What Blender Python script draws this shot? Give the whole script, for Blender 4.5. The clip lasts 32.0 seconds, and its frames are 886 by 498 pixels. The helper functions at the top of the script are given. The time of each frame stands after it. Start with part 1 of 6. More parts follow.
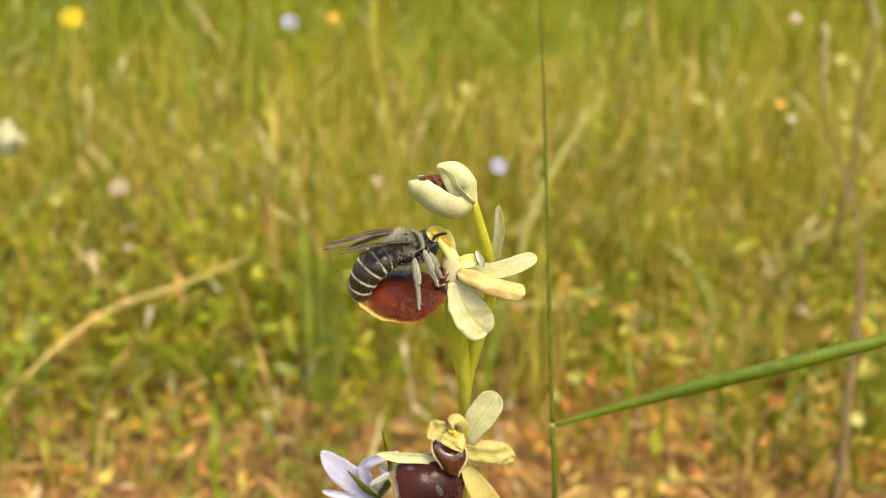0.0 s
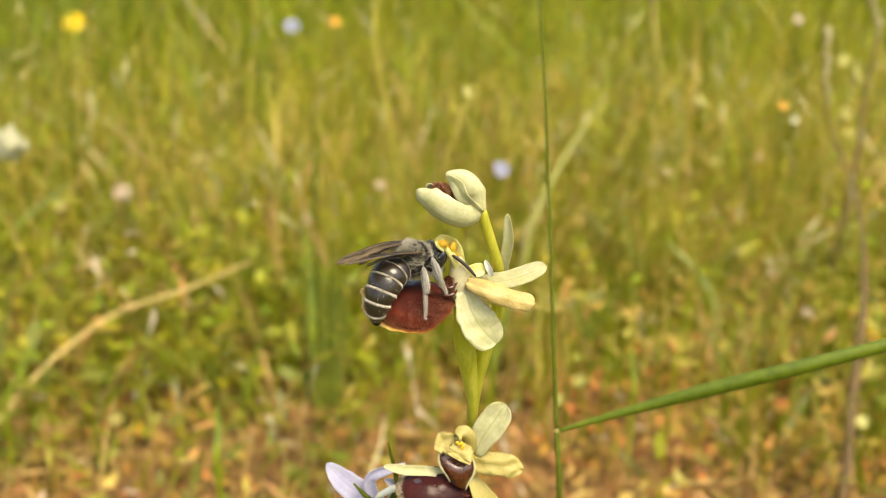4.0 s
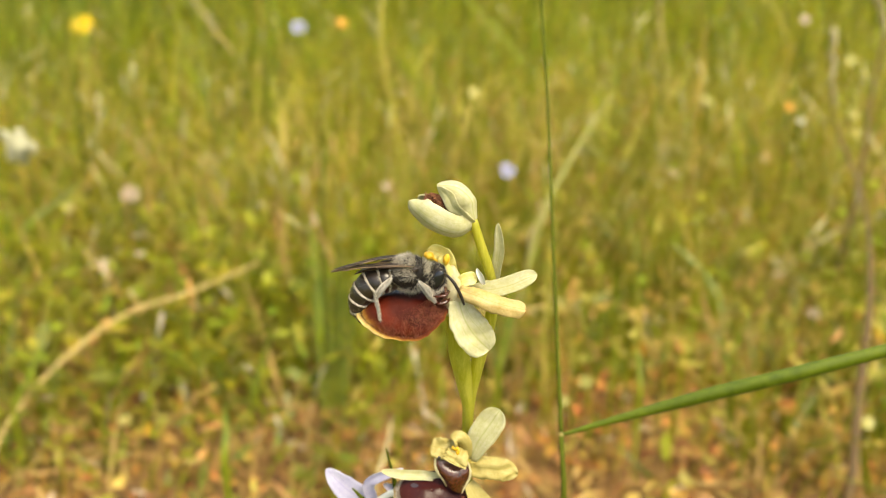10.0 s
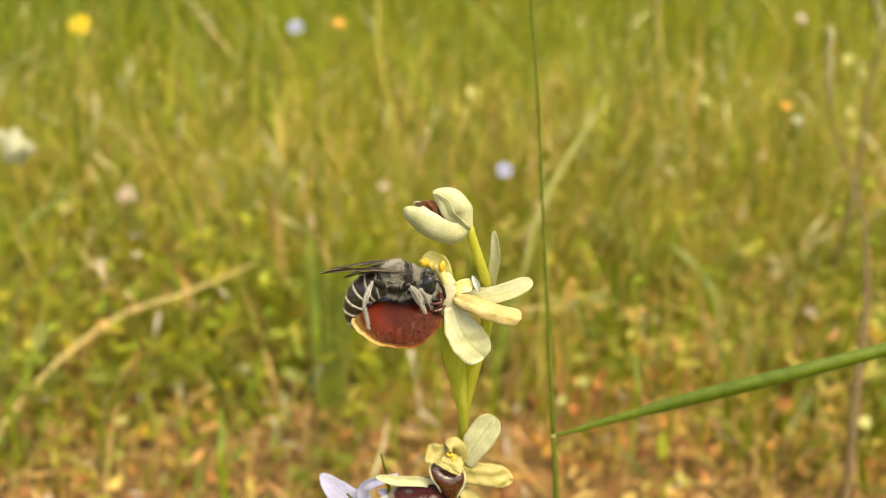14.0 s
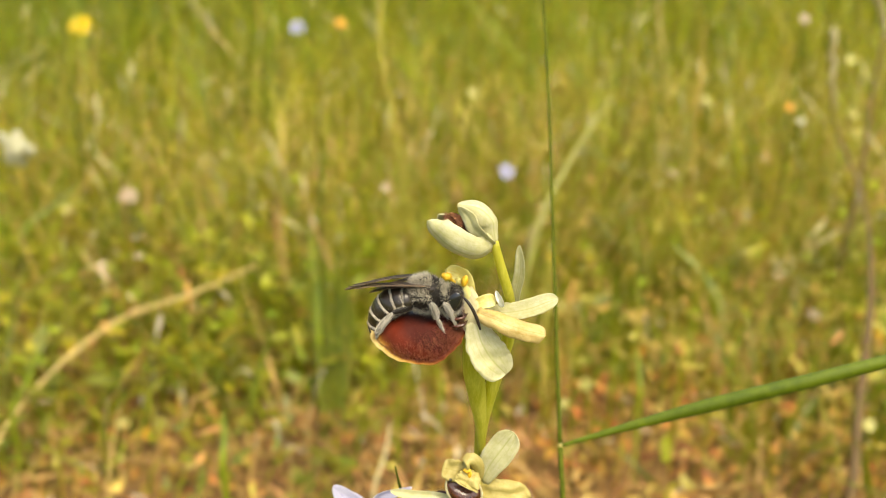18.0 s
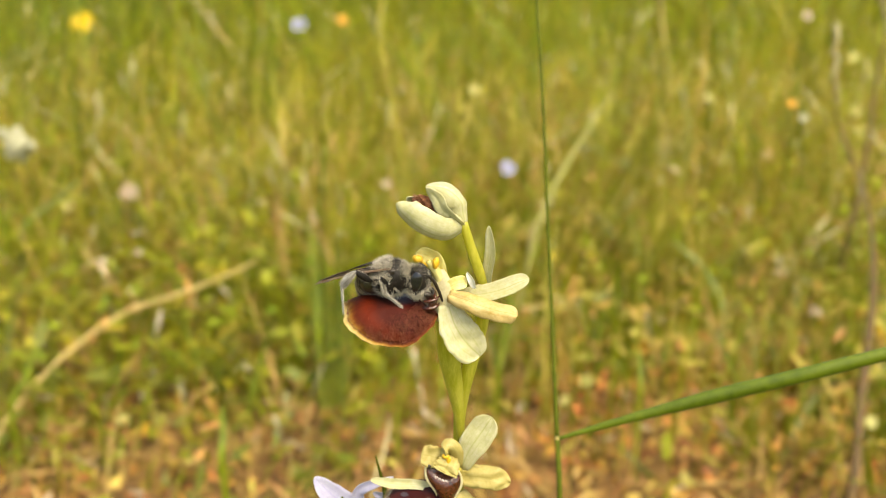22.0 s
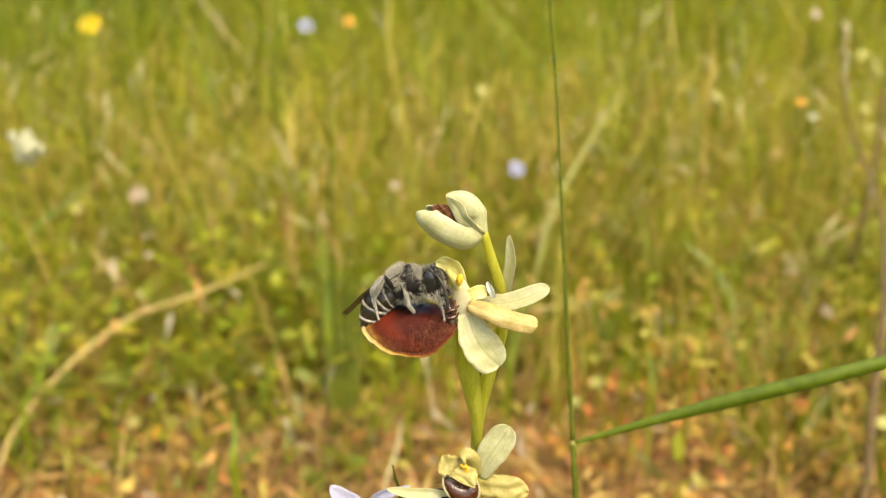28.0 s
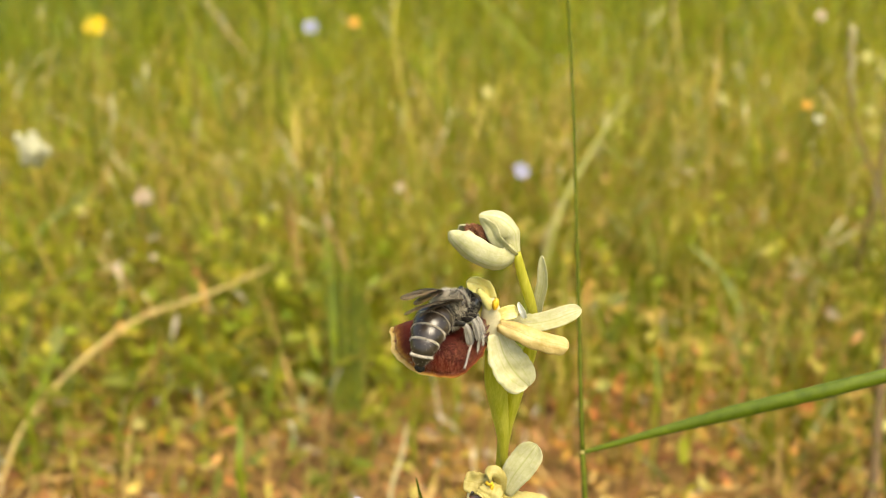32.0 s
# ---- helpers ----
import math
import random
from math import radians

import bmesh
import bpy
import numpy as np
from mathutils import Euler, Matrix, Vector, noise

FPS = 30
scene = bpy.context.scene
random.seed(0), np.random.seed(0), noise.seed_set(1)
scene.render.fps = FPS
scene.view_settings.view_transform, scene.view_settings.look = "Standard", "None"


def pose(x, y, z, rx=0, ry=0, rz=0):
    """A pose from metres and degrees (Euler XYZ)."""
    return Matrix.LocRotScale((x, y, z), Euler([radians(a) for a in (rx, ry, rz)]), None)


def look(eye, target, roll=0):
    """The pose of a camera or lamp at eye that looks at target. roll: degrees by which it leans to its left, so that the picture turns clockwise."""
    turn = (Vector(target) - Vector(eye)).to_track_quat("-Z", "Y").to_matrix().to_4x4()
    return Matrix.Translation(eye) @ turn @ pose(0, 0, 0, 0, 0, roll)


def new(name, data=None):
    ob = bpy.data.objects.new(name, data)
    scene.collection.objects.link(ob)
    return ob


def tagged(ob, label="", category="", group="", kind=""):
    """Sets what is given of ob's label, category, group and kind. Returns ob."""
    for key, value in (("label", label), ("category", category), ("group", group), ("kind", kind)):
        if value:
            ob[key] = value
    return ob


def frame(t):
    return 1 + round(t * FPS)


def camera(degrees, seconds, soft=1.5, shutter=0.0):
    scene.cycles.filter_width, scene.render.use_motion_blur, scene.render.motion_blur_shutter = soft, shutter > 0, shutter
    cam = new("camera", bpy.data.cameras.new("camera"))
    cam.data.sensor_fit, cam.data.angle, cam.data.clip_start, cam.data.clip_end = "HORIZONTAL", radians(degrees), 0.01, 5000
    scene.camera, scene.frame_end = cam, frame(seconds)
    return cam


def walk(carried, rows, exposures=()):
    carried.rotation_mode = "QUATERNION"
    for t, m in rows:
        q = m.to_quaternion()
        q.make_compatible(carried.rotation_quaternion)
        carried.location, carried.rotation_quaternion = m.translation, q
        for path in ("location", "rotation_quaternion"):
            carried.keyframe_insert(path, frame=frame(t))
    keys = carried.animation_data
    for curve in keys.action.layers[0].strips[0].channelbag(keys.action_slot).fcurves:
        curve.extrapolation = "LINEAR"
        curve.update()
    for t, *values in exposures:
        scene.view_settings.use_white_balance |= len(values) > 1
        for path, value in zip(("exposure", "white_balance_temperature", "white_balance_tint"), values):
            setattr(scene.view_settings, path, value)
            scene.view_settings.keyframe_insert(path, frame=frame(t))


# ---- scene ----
# ---- camera ----
cam = camera(50, 32.0, soft=1.0)
cam.data.dof.use_dof = True
cam.data.dof.focus_distance = 0.117
cam.data.dof.aperture_fstop = 23.0
cam.data.dof.aperture_blades = 0
PATH = [
    (0, pose(-0.00092, -0.10766, 0.27070, 65.863, -0.616, -0.322)),
    (0.5, pose(-0.00075, -0.10749, 0.27214, 65.901, -0.499, -0.317)),
    (1, pose(-0.00044, -0.10773, 0.27155, 65.946, -0.419, -0.335)),
    (1.5, pose(-0.00008, -0.10816, 0.27141, 65.936, -0.300, -0.326)),
    (2, pose(-0.00047, -0.10796, 0.27218, 65.967, -0.278, -0.308)),
    (2.5, pose(-0.00063, -0.10779, 0.27254, 66.005, -0.349, -0.285)),
    (3, pose(-0.00066, -0.10750, 0.27206, 66.008, -0.302, -0.275)),
    (3.5, pose(-0.00079, -0.10716, 0.27115, 65.992, -0.286, -0.268)),
    (5.5, pose(-0.00114, -0.10779, 0.27169, 66.066, -0.362, -0.242)),
    (6, pose(-0.00068, -0.10789, 0.27254, 66.032, -0.254, -0.226)),
    (6.5, pose(-0.00031, -0.10823, 0.27298, 66.027, -0.230, -0.163)),
    (7, pose(-0.00036, -0.10876, 0.27261, 66.037, -0.211, -0.118)),
    (7.5, pose(0.00023, -0.10906, 0.27318, 65.974, -0.226, -0.048)),
    (8, pose(0.00049, -0.10927, 0.27379, 65.932, -0.183, 0.050)),
    (8.5, pose(0.00085, -0.10941, 0.27417, 65.910, -0.154, 0.148)),
    (9, pose(-0.00002, -0.10893, 0.27426, 65.933, -0.055, 0.150)),
    (9.5, pose(-0.00033, -0.10880, 0.27276, 65.960, -0.179, 0.116)),
    (10, pose(-0.00067, -0.10825, 0.27269, 65.977, -0.062, 0.085)),
    (10.5, pose(-0.00079, -0.10800, 0.27274, 65.993, -0.086, 0.110)),
    (11, pose(-0.00089, -0.10787, 0.27283, 65.994, -0.093, 0.104)),
    (11.5, pose(-0.00083, -0.10759, 0.27265, 66.000, 0.009, 0.103)),
    (12, pose(-0.00073, -0.10754, 0.27260, 65.998, -0.071, 0.042)),
    (12.5, pose(-0.00011, -0.10788, 0.27239, 65.973, -0.074, 0.081)),
    (13, pose(0.00000, -0.10780, 0.27299, 66.000, 0.000, 0.000)),
    (13.5, pose(0.00051, -0.10776, 0.27286, 65.944, 0.060, -0.046)),
    (14, pose(0.00058, -0.10775, 0.27287, 65.928, 0.028, -0.016)),
    (14.5, pose(0.00085, -0.10772, 0.27328, 65.956, 0.106, -0.057)),
    (16.5, pose(0.00086, -0.10612, 0.27229, 65.809, 0.008, 0.051)),
    (17, pose(0.00075, -0.10629, 0.27307, 65.871, 0.052, 0.056)),
    (17.5, pose(0.00023, -0.10618, 0.27367, 65.917, 0.051, 0.050)),
    (18, pose(-0.00020, -0.10603, 0.27366, 65.893, 0.062, 0.030)),
    (18.5, pose(0.00055, -0.10636, 0.27359, 65.892, 0.032, 0.002)),
    (19, pose(0.00060, -0.10634, 0.27458, 65.968, 0.106, 0.019)),
    (19.5, pose(0.00052, -0.10634, 0.27406, 65.976, 0.002, 0.078)),
    (20, pose(0.00066, -0.10570, 0.27276, 65.942, 0.054, 0.121)),
    (20.5, pose(0.00118, -0.10512, 0.27209, 65.917, 0.155, 0.093)),
    (21, pose(0.00125, -0.10509, 0.27202, 65.871, 0.101, 0.112)),
    (21.5, pose(0.00115, -0.10539, 0.27145, 65.853, 0.011, 0.200)),
    (22, pose(0.00084, -0.10521, 0.27193, 65.808, 0.050, 0.208)),
    (22.5, pose(0.00082, -0.10490, 0.27288, 65.817, 0.111, 0.222)),
    (23, pose(0.00103, -0.10525, 0.27252, 65.767, 0.165, 0.248)),
    (23.5, pose(0.00097, -0.10541, 0.27382, 65.810, 0.225, 0.241)),
    (24, pose(0.00053, -0.10616, 0.27438, 65.899, 0.253, 0.359)),
    (24.5, pose(-0.00015, -0.10646, 0.27385, 65.872, 0.166, 0.445)),
    (25, pose(-0.00028, -0.10585, 0.27411, 65.867, 0.361, 0.369)),
    (25.5, pose(-0.00025, -0.10597, 0.27296, 65.843, 0.235, 0.393)),
    (27.5, pose(-0.00048, -0.10510, 0.27338, 65.843, 0.451, 0.480)),
    (28, pose(-0.00041, -0.10484, 0.27272, 65.790, 0.492, 0.466)),
    (28.5, pose(-0.00020, -0.10501, 0.27283, 65.751, 0.604, 0.467)),
    (29, pose(-0.00052, -0.10511, 0.27395, 65.783, 0.647, 0.524)),
    (29.5, pose(-0.00053, -0.10491, 0.27364, 65.779, 0.553, 0.592)),
    (30, pose(-0.00089, -0.10480, 0.27299, 65.739, 0.413, 0.661)),
    (30.5, pose(-0.00088, -0.10468, 0.27323, 65.739, 0.362, 0.674)),
    (31, pose(-0.00106, -0.10467, 0.27357, 65.734, 0.432, 0.641)),
    (31.5, pose(-0.00106, -0.10449, 0.27400, 65.761, 0.433, 0.660)),
    (32, pose(-0.00148, -0.10413, 0.27410, 65.770, 0.483, 0.682)),
]
walk(cam, PATH, exposures=[(0, 1.08, 7900, 4), (32, 1.08, 7900, 4)])

# ---- light ----
world = bpy.data.worlds.new("meadow_sky")
scene.world = world
world.use_nodes = True
wn = world.node_tree.nodes
sky = wn.new("ShaderNodeTexSky")
sky.sky_type = "NISHITA"
sky.sun_disc = False
sky.sun_elevation = radians(62)
sky.sun_rotation = radians(150)
sky.dust_density = 3.0
wn["Background"].inputs["Strength"].default_value = 0.15
world.node_tree.links.new(sky.outputs["Color"], wn["Background"].inputs["Color"])
sun_data = bpy.data.lights.new("sun", "SUN")
sun_data.energy = 2.4
sun_data.angle = radians(32)
sun_data.color = (1.0, 0.94, 0.84)
sun = new("sun", sun_data)
sun.matrix_world = look((0.75, -0.8, 2.3), (0, 0, 0.2))

# ---- materials ----
def material(name, dark, light, rough=0.6, scale=200.0, bump=0.15, leafy=0.0, spread=0.0, coat=0.0, veins=None,
             spots=None, sheen=0.0, fine=6.0, inner=0.0, gloss=0.5, stretch=(1, 1, 1), clear=0.0):
    """A procedural surface: two colours mixed by coarse and fine noise, with relief; leafy lets light through;
    spread varies the pieces of one mesh; veins tints stripes along a petal; spots adds specks."""
    m = bpy.data.materials.new(name)
    m.use_nodes = True
    nt = m.node_tree
    n, li = nt.nodes, nt.links
    bs = n["Principled BSDF"]
    geo = n.new("ShaderNodeTexCoord")
    mp = n.new("ShaderNodeMapping")
    mp.inputs["Scale"].default_value = stretch
    li.new(geo.outputs["Object"], mp.inputs["Vector"])

    def noise_tex(sc, detail=4.0):
        t = n.new("ShaderNodeTexNoise")
        t.inputs["Scale"].default_value = sc
        t.inputs["Detail"].default_value = detail
        li.new(mp.outputs["Vector"], t.inputs["Vector"])
        return t.outputs["Fac"]

    def math_node(op, a, b):
        k = n.new("ShaderNodeMath")
        k.operation = op
        k.use_clamp = op == "ADD"
        for s, v in zip(k.inputs, (a, b)):
            if isinstance(v, (int, float)):
                s.default_value = v
            else:
                li.new(v, s)
        return k.outputs[0]

    def mix(fac, a, b, blend="MIX"):
        k = n.new("ShaderNodeMix")
        k.data_type, k.blend_type = "RGBA", blend
        for s, v in ((k.inputs[0], fac), (k.inputs[6], a), (k.inputs[7], b)):
            if isinstance(v, (int, float)):
                s.default_value = v
            elif isinstance(v, tuple):
                s.default_value = (*v, 1)
            else:
                li.new(v, s)
        return k.outputs[2]

    coarse, small = noise_tex(scale), noise_tex(scale * fine, 2.0)
    fac = math_node("ADD", math_node("MULTIPLY", coarse, 0.75), math_node("MULTIPLY", small, 0.45))
    ramp = n.new("ShaderNodeMapRange")
    ramp.inputs["From Min"].default_value, ramp.inputs["From Max"].default_value = 0.4, 0.8
    li.new(fac, ramp.inputs["Value"])
    col = mix(ramp.outputs["Result"], dark, light)
    if spread:
        g = n.new("ShaderNodeNewGeometry")
        hsv = n.new("ShaderNodeHueSaturation")
        r = g.outputs["Random Per Island"]
        li.new(math_node("ADD", math_node("MULTIPLY", r, -0.09 * spread), 0.5 + 0.03 * spread), hsv.inputs["Hue"])
        r2 = math_node("FRACT", math_node("MULTIPLY", r, 37.7), 0)
        li.new(math_node("ADD", math_node("MULTIPLY", r2, 0.9 * spread), 1 - 0.45 * spread), hsv.inputs["Value"])
        hsv.inputs["Value"].default_value = 1
        li.new(col, hsv.inputs["Color"])
        col = hsv.outputs["Color"]
    if veins:
        uv = n.new("ShaderNodeSeparateXYZ")
        li.new(geo.outputs["UV"], uv.inputs[0])
        mid = math_node("ABSOLUTE", math_node("SUBTRACT", uv.outputs["X"], 0.5), 0)
        w = n.new("ShaderNodeTexNoise")
        w.inputs["Scale"].default_value = 7.0
        cmb = n.new("ShaderNodeCombineXYZ")
        li.new(math_node("MULTIPLY", uv.outputs["X"], 4.0), cmb.inputs[0])
        li.new(math_node("MULTIPLY", uv.outputs["Y"], 0.35), cmb.inputs[1])
        li.new(cmb.outputs[0], w.inputs["Vector"])
        lines = None
        for place, wide, strong in ((0.0, 0.035, 0.75), (0.17, 0.025, 0.55), (0.31, 0.02, 0.4)):
            k = n.new("ShaderNodeMapRange")
            k.inputs["From Min"].default_value, k.inputs["From Max"].default_value = 0.0, wide
            k.inputs["To Min"].default_value, k.inputs["To Max"].default_value = strong, 0.0
            li.new(math_node("ABSOLUTE", math_node("SUBTRACT", mid, math_node("MULTIPLY", w.outputs["Fac"], place * 2)), 0), k.inputs["Value"])
            lines = k.outputs["Result"] if lines is None else math_node("ADD", lines, k.outputs["Result"])
        stripe = n.new("ShaderNodeMapRange")
        stripe.inputs["From Min"].default_value, stripe.inputs["From Max"].default_value = 0.55, 0.75
        stripe.inputs["To Max"].default_value = 0.25
        li.new(w.outputs["Fac"], stripe.inputs["Value"])
        col = mix(math_node("ADD", lines, stripe.outputs["Result"]), col, veins)
    if spots:
        v = n.new("ShaderNodeTexVoronoi")
        v.inputs["Scale"].default_value = scale * 2.2
        li.new(mp.outputs["Vector"], v.inputs["Vector"])
        s = n.new("ShaderNodeMapRange")
        s.inputs["From Min"].default_value, s.inputs["From Max"].default_value = 0.1, 0.2
        s.inputs["To Min"].default_value, s.inputs["To Max"].default_value = 0.8, 0.0
        li.new(v.outputs["Distance"], s.inputs["Value"])
        col = mix(s.outputs["Result"], col, spots)
    li.new(col, bs.inputs["Base Color"])
    bs.inputs["Roughness"].default_value = rough
    bs.inputs["Specular IOR Level"].default_value = gloss
    bs.inputs["Subsurface Weight"].default_value = inner
    bs.inputs["Subsurface Radius"].default_value = (0.0012, 0.0005, 0.0003)
    bs.inputs["Subsurface Scale"].default_value = 1.0
    bs.inputs["Coat Weight"].default_value = coat
    bs.inputs["Coat Roughness"].default_value = 0.15
    bs.inputs["Sheen Weight"].default_value = sheen
    bs.inputs["Sheen Roughness"].default_value = 0.4
    if bump:
        b = n.new("ShaderNodeBump")
        b.inputs["Strength"].default_value = bump
        b.inputs["Distance"].default_value = 0.3 / scale
        li.new(fac, b.inputs["Height"])
        li.new(b.outputs["Normal"], bs.inputs["Normal"])
    if clear:
        see = n.new("ShaderNodeBsdfTransparent")
        ms = n.new("ShaderNodeMixShader")
        ms.inputs[0].default_value = clear
        li.new(bs.outputs[0], ms.inputs[1])
        li.new(see.outputs[0], ms.inputs[2])
        li.new(ms.outputs[0], n["Material Output"].inputs["Surface"])
    if leafy:
        tr = n.new("ShaderNodeBsdfTranslucent")
        li.new(mix(1.0, col, (1.0, 0.98, 0.75), "MULTIPLY"), tr.inputs["Color"])
        ms = n.new("ShaderNodeMixShader")
        ms.inputs[0].default_value = leafy
        li.new(bs.outputs[0], ms.inputs[1])
        li.new(tr.outputs[0], ms.inputs[2])
        li.new(ms.outputs[0], n["Material Output"].inputs["Surface"])
    return m


def lip_skin(name, stops, shine=0.3, coat=0.3, speck=(0.2, 0.05, 0.02), mark=(0.02, 0.01, 0.008)):
    """The lip's pigment from its middle (0) to its rim (1): velvety brown that fades into a thin translucent margin."""
    m = bpy.data.materials.new(name)
    m.use_nodes = True
    n, li = m.node_tree.nodes, m.node_tree.links
    bs = n["Principled BSDF"]
    tc = n.new("ShaderNodeTexCoord")
    sep = n.new("ShaderNodeSeparateXYZ")
    li.new(tc.outputs["UV"], sep.inputs[0])

    def tex(scale, detail):
        t = n.new("ShaderNodeTexNoise")
        t.inputs["Scale"].default_value, t.inputs["Detail"].default_value = scale, detail
        li.new(tc.outputs["Object"], t.inputs["Vector"])
        return t.outputs["Fac"]

    def calc(op, a, b):
        k = n.new("ShaderNodeMath")
        k.operation = op
        for sock, v in zip(k.inputs, (a, b)):
            if isinstance(v, float):
                sock.default_value = v
            else:
                li.new(v, sock)
        return k.outputs[0]

    def span(value, lo, hi, a, b):
        k = n.new("ShaderNodeMapRange")
        for key, v in (("From Min", lo), ("From Max", hi), ("To Min", a), ("To Max", b)):
            k.inputs[key].default_value = v
        li.new(value, k.inputs["Value"])
        return k.outputs["Result"]

    coarse, fine = tex(500, 4.0), tex(2200, 3.0)
    v = calc("ADD", sep.outputs["Y"], calc("ADD", span(coarse, 0.3, 0.7, -0.05, 0.05), span(fine, 0.3, 0.7, -0.025, 0.025)))
    ramp = n.new("ShaderNodeValToRGB")
    e = ramp.color_ramp.elements
    e[0].position, e[0].color = stops[0][0], (*stops[0][1], 1)
    e[1].position, e[1].color = stops[-1][0], (*stops[-1][1], 1)
    for at, col in stops[1:-1]:
        e.new(at).color = (*col, 1)
    li.new(v, ramp.inputs["Fac"])
    vor = n.new("ShaderNodeTexVoronoi")
    vor.inputs["Scale"].default_value = 1300
    li.new(tc.outputs["Object"], vor.inputs["Vector"])
    mix = n.new("ShaderNodeMix")
    mix.data_type = "RGBA"
    li.new(span(vor.outputs["Distance"], 0.05, 0.22, 0.5, 0.0), mix.inputs[0])
    li.new(ramp.outputs["Color"], mix.inputs[6])
    mix.inputs[7].default_value = (*speck, 1)
    bare = n.new("ShaderNodeMix")
    bare.data_type = "RGBA"
    li.new(span(calc("ADD", sep.outputs["X"], span(coarse, 0.3, 0.7, -0.05, 0.05)), 0.2, 0.34, 0.85, 0.0), bare.inputs[0])
    li.new(mix.outputs[2], bare.inputs[6])
    bare.inputs[7].default_value = (*mark, 1)
    li.new(bare.outputs[2], bs.inputs["Base Color"])
    li.new(span(sep.outputs["X"], 0.22, 0.42, shine, 0.65), bs.inputs["Roughness"])
    li.new(span(sep.outputs["X"], 0.2, 0.34, coat, 0.0), bs.inputs["Coat Weight"])
    bs.inputs["Coat Roughness"].default_value = 0.18
    bs.inputs["Specular IOR Level"].default_value = 0.14
    bump = n.new("ShaderNodeBump")
    bump.inputs["Strength"].default_value, bump.inputs["Distance"].default_value = 0.2, 0.0003
    li.new(calc("ADD", coarse, fine), bump.inputs["Height"])
    li.new(bump.outputs["Normal"], bs.inputs["Normal"])
    tr = n.new("ShaderNodeBsdfTranslucent")
    li.new(ramp.outputs["Color"], tr.inputs["Color"])
    ms = n.new("ShaderNodeMixShader")
    li.new(span(v, 0.6, 0.95, 0.0, 0.5), ms.inputs[0])
    li.new(bs.outputs[0], ms.inputs[1])
    li.new(tr.outputs[0], ms.inputs[2])
    li.new(ms.outputs[0], n["Material Output"].inputs["Surface"])
    return m


SOIL = material("soil_and_litter", (0.075, 0.040, 0.010), (0.25, 0.14, 0.042), 0.95, 60, 0.8)
GRASS = material("meadow_grass", (0.13, 0.20, 0.005), (0.43, 0.51, 0.035), 0.45, 22, 0.0, 0.5, 1.0, fine=5)
STRAW = material("dry_grass", (0.30, 0.19, 0.022), (0.64, 0.47, 0.09), 0.7, 80, 0.0, 0.35, 1.0)
LITTER = material("dead_leaves", (0.17, 0.085, 0.018), (0.46, 0.27, 0.080), 0.8, 40, 0.0, 0.25, 0.6)
CULM = material("green_culm", (0.070, 0.110, 0.004), (0.165, 0.215, 0.012), 0.42, 120, 0.05, 0.25)
DRY = material("dry_stalk", (0.40, 0.285, 0.085), (0.56, 0.42, 0.165), 0.7, 260, 0.1, 0.1)
DARKSTALK = material("brown_dead_stalk", (0.062, 0.036, 0.011), (0.15, 0.09, 0.028), 0.8, 200, 0.2)
SEPAL = material("cream_green_sepal", (0.465, 0.44, 0.205), (0.57, 0.54, 0.34), 0.42, 480, 0.14, 0.2, veins=(0.36, 0.37, 0.10), fine=4)
PETAL = material("cream_yellow_petal", (0.51, 0.36, 0.10), (0.64, 0.51, 0.24), 0.5, 420, 0.3, 0.28, veins=(0.50, 0.33, 0.08))
PALE = material("pale_cream_tissue", (0.60, 0.53, 0.30), (0.76, 0.70, 0.46), 0.45, 500, 0.15, 0.35)
STEM = material("yellow_green_stem", (0.50, 0.49, 0.035), (0.72, 0.67, 0.12), 0.4, 300, 0.1, 0.5, stretch=(5, 5, 0.5))
LIP = lip_skin("velvet_brown_lip", ((0.0, (0.045, 0.0040, 0.0010)), (0.40, (0.098, 0.0100, 0.0015)), (0.62, (0.072, 0.0095, 0.0020)), (0.73, (0.125, 0.032, 0.0065)), (0.82, (0.30, 0.125, 0.022)), (0.91, (0.58, 0.37, 0.10)), (1.0, (0.74, 0.59, 0.25))), 0.32, 0.25, (0.085, 0.017, 0.006), (0.022, 0.010, 0.009))
LIPDARK = lip_skin("glossy_wine_brown_lip", ((0.0, (0.022, 0.005, 0.006)), (0.4, (0.036, 0.007, 0.008)), (0.7, (0.060, 0.012, 0.010)), (0.9, (0.18, 0.08, 0.04)), (1.0, (0.62, 0.46, 0.16))), 0.3, 0.12, (0.10, 0.03, 0.015), (0.035, 0.006, 0.004))
BUDBROWN = material("brown_bud_inside", (0.045, 0.014, 0.005), (0.20, 0.075, 0.028), 0.7, 700, 0.5, 0.1, gloss=0.2)
RAISIN = material("glossy_brown_throat", (0.028, 0.006, 0.002), (0.095, 0.022, 0.009), 0.25, 500, 0.5, coat=0.6, gloss=0.5)
LIPHAIR = material("brown_lip_hair", (0.17, 0.042, 0.015), (0.44, 0.18, 0.085), 0.5, 300, 0.0, 0.25, 0.6)
POLLEN = material("orange_pollinium", (0.75, 0.40, 0.02), (0.88, 0.58, 0.06), 0.35, 900, 0.3, 0.15)
LILAC = material("lilac_bellflower_petal", (0.56, 0.54, 0.78), (0.74, 0.73, 0.90), 0.5, 300, 0.1, 0.4, veins=(0.47, 0.44, 0.74))
CHITIN = material("black_chitin", (0.004, 0.003, 0.003), (0.014, 0.011, 0.008), 0.5, 900, 0.5, gloss=0.25)
EYE = material("compound_eye", (0.006, 0.006, 0.008), (0.016, 0.015, 0.018), 0.15, 3000, 0.12, coat=0.4)
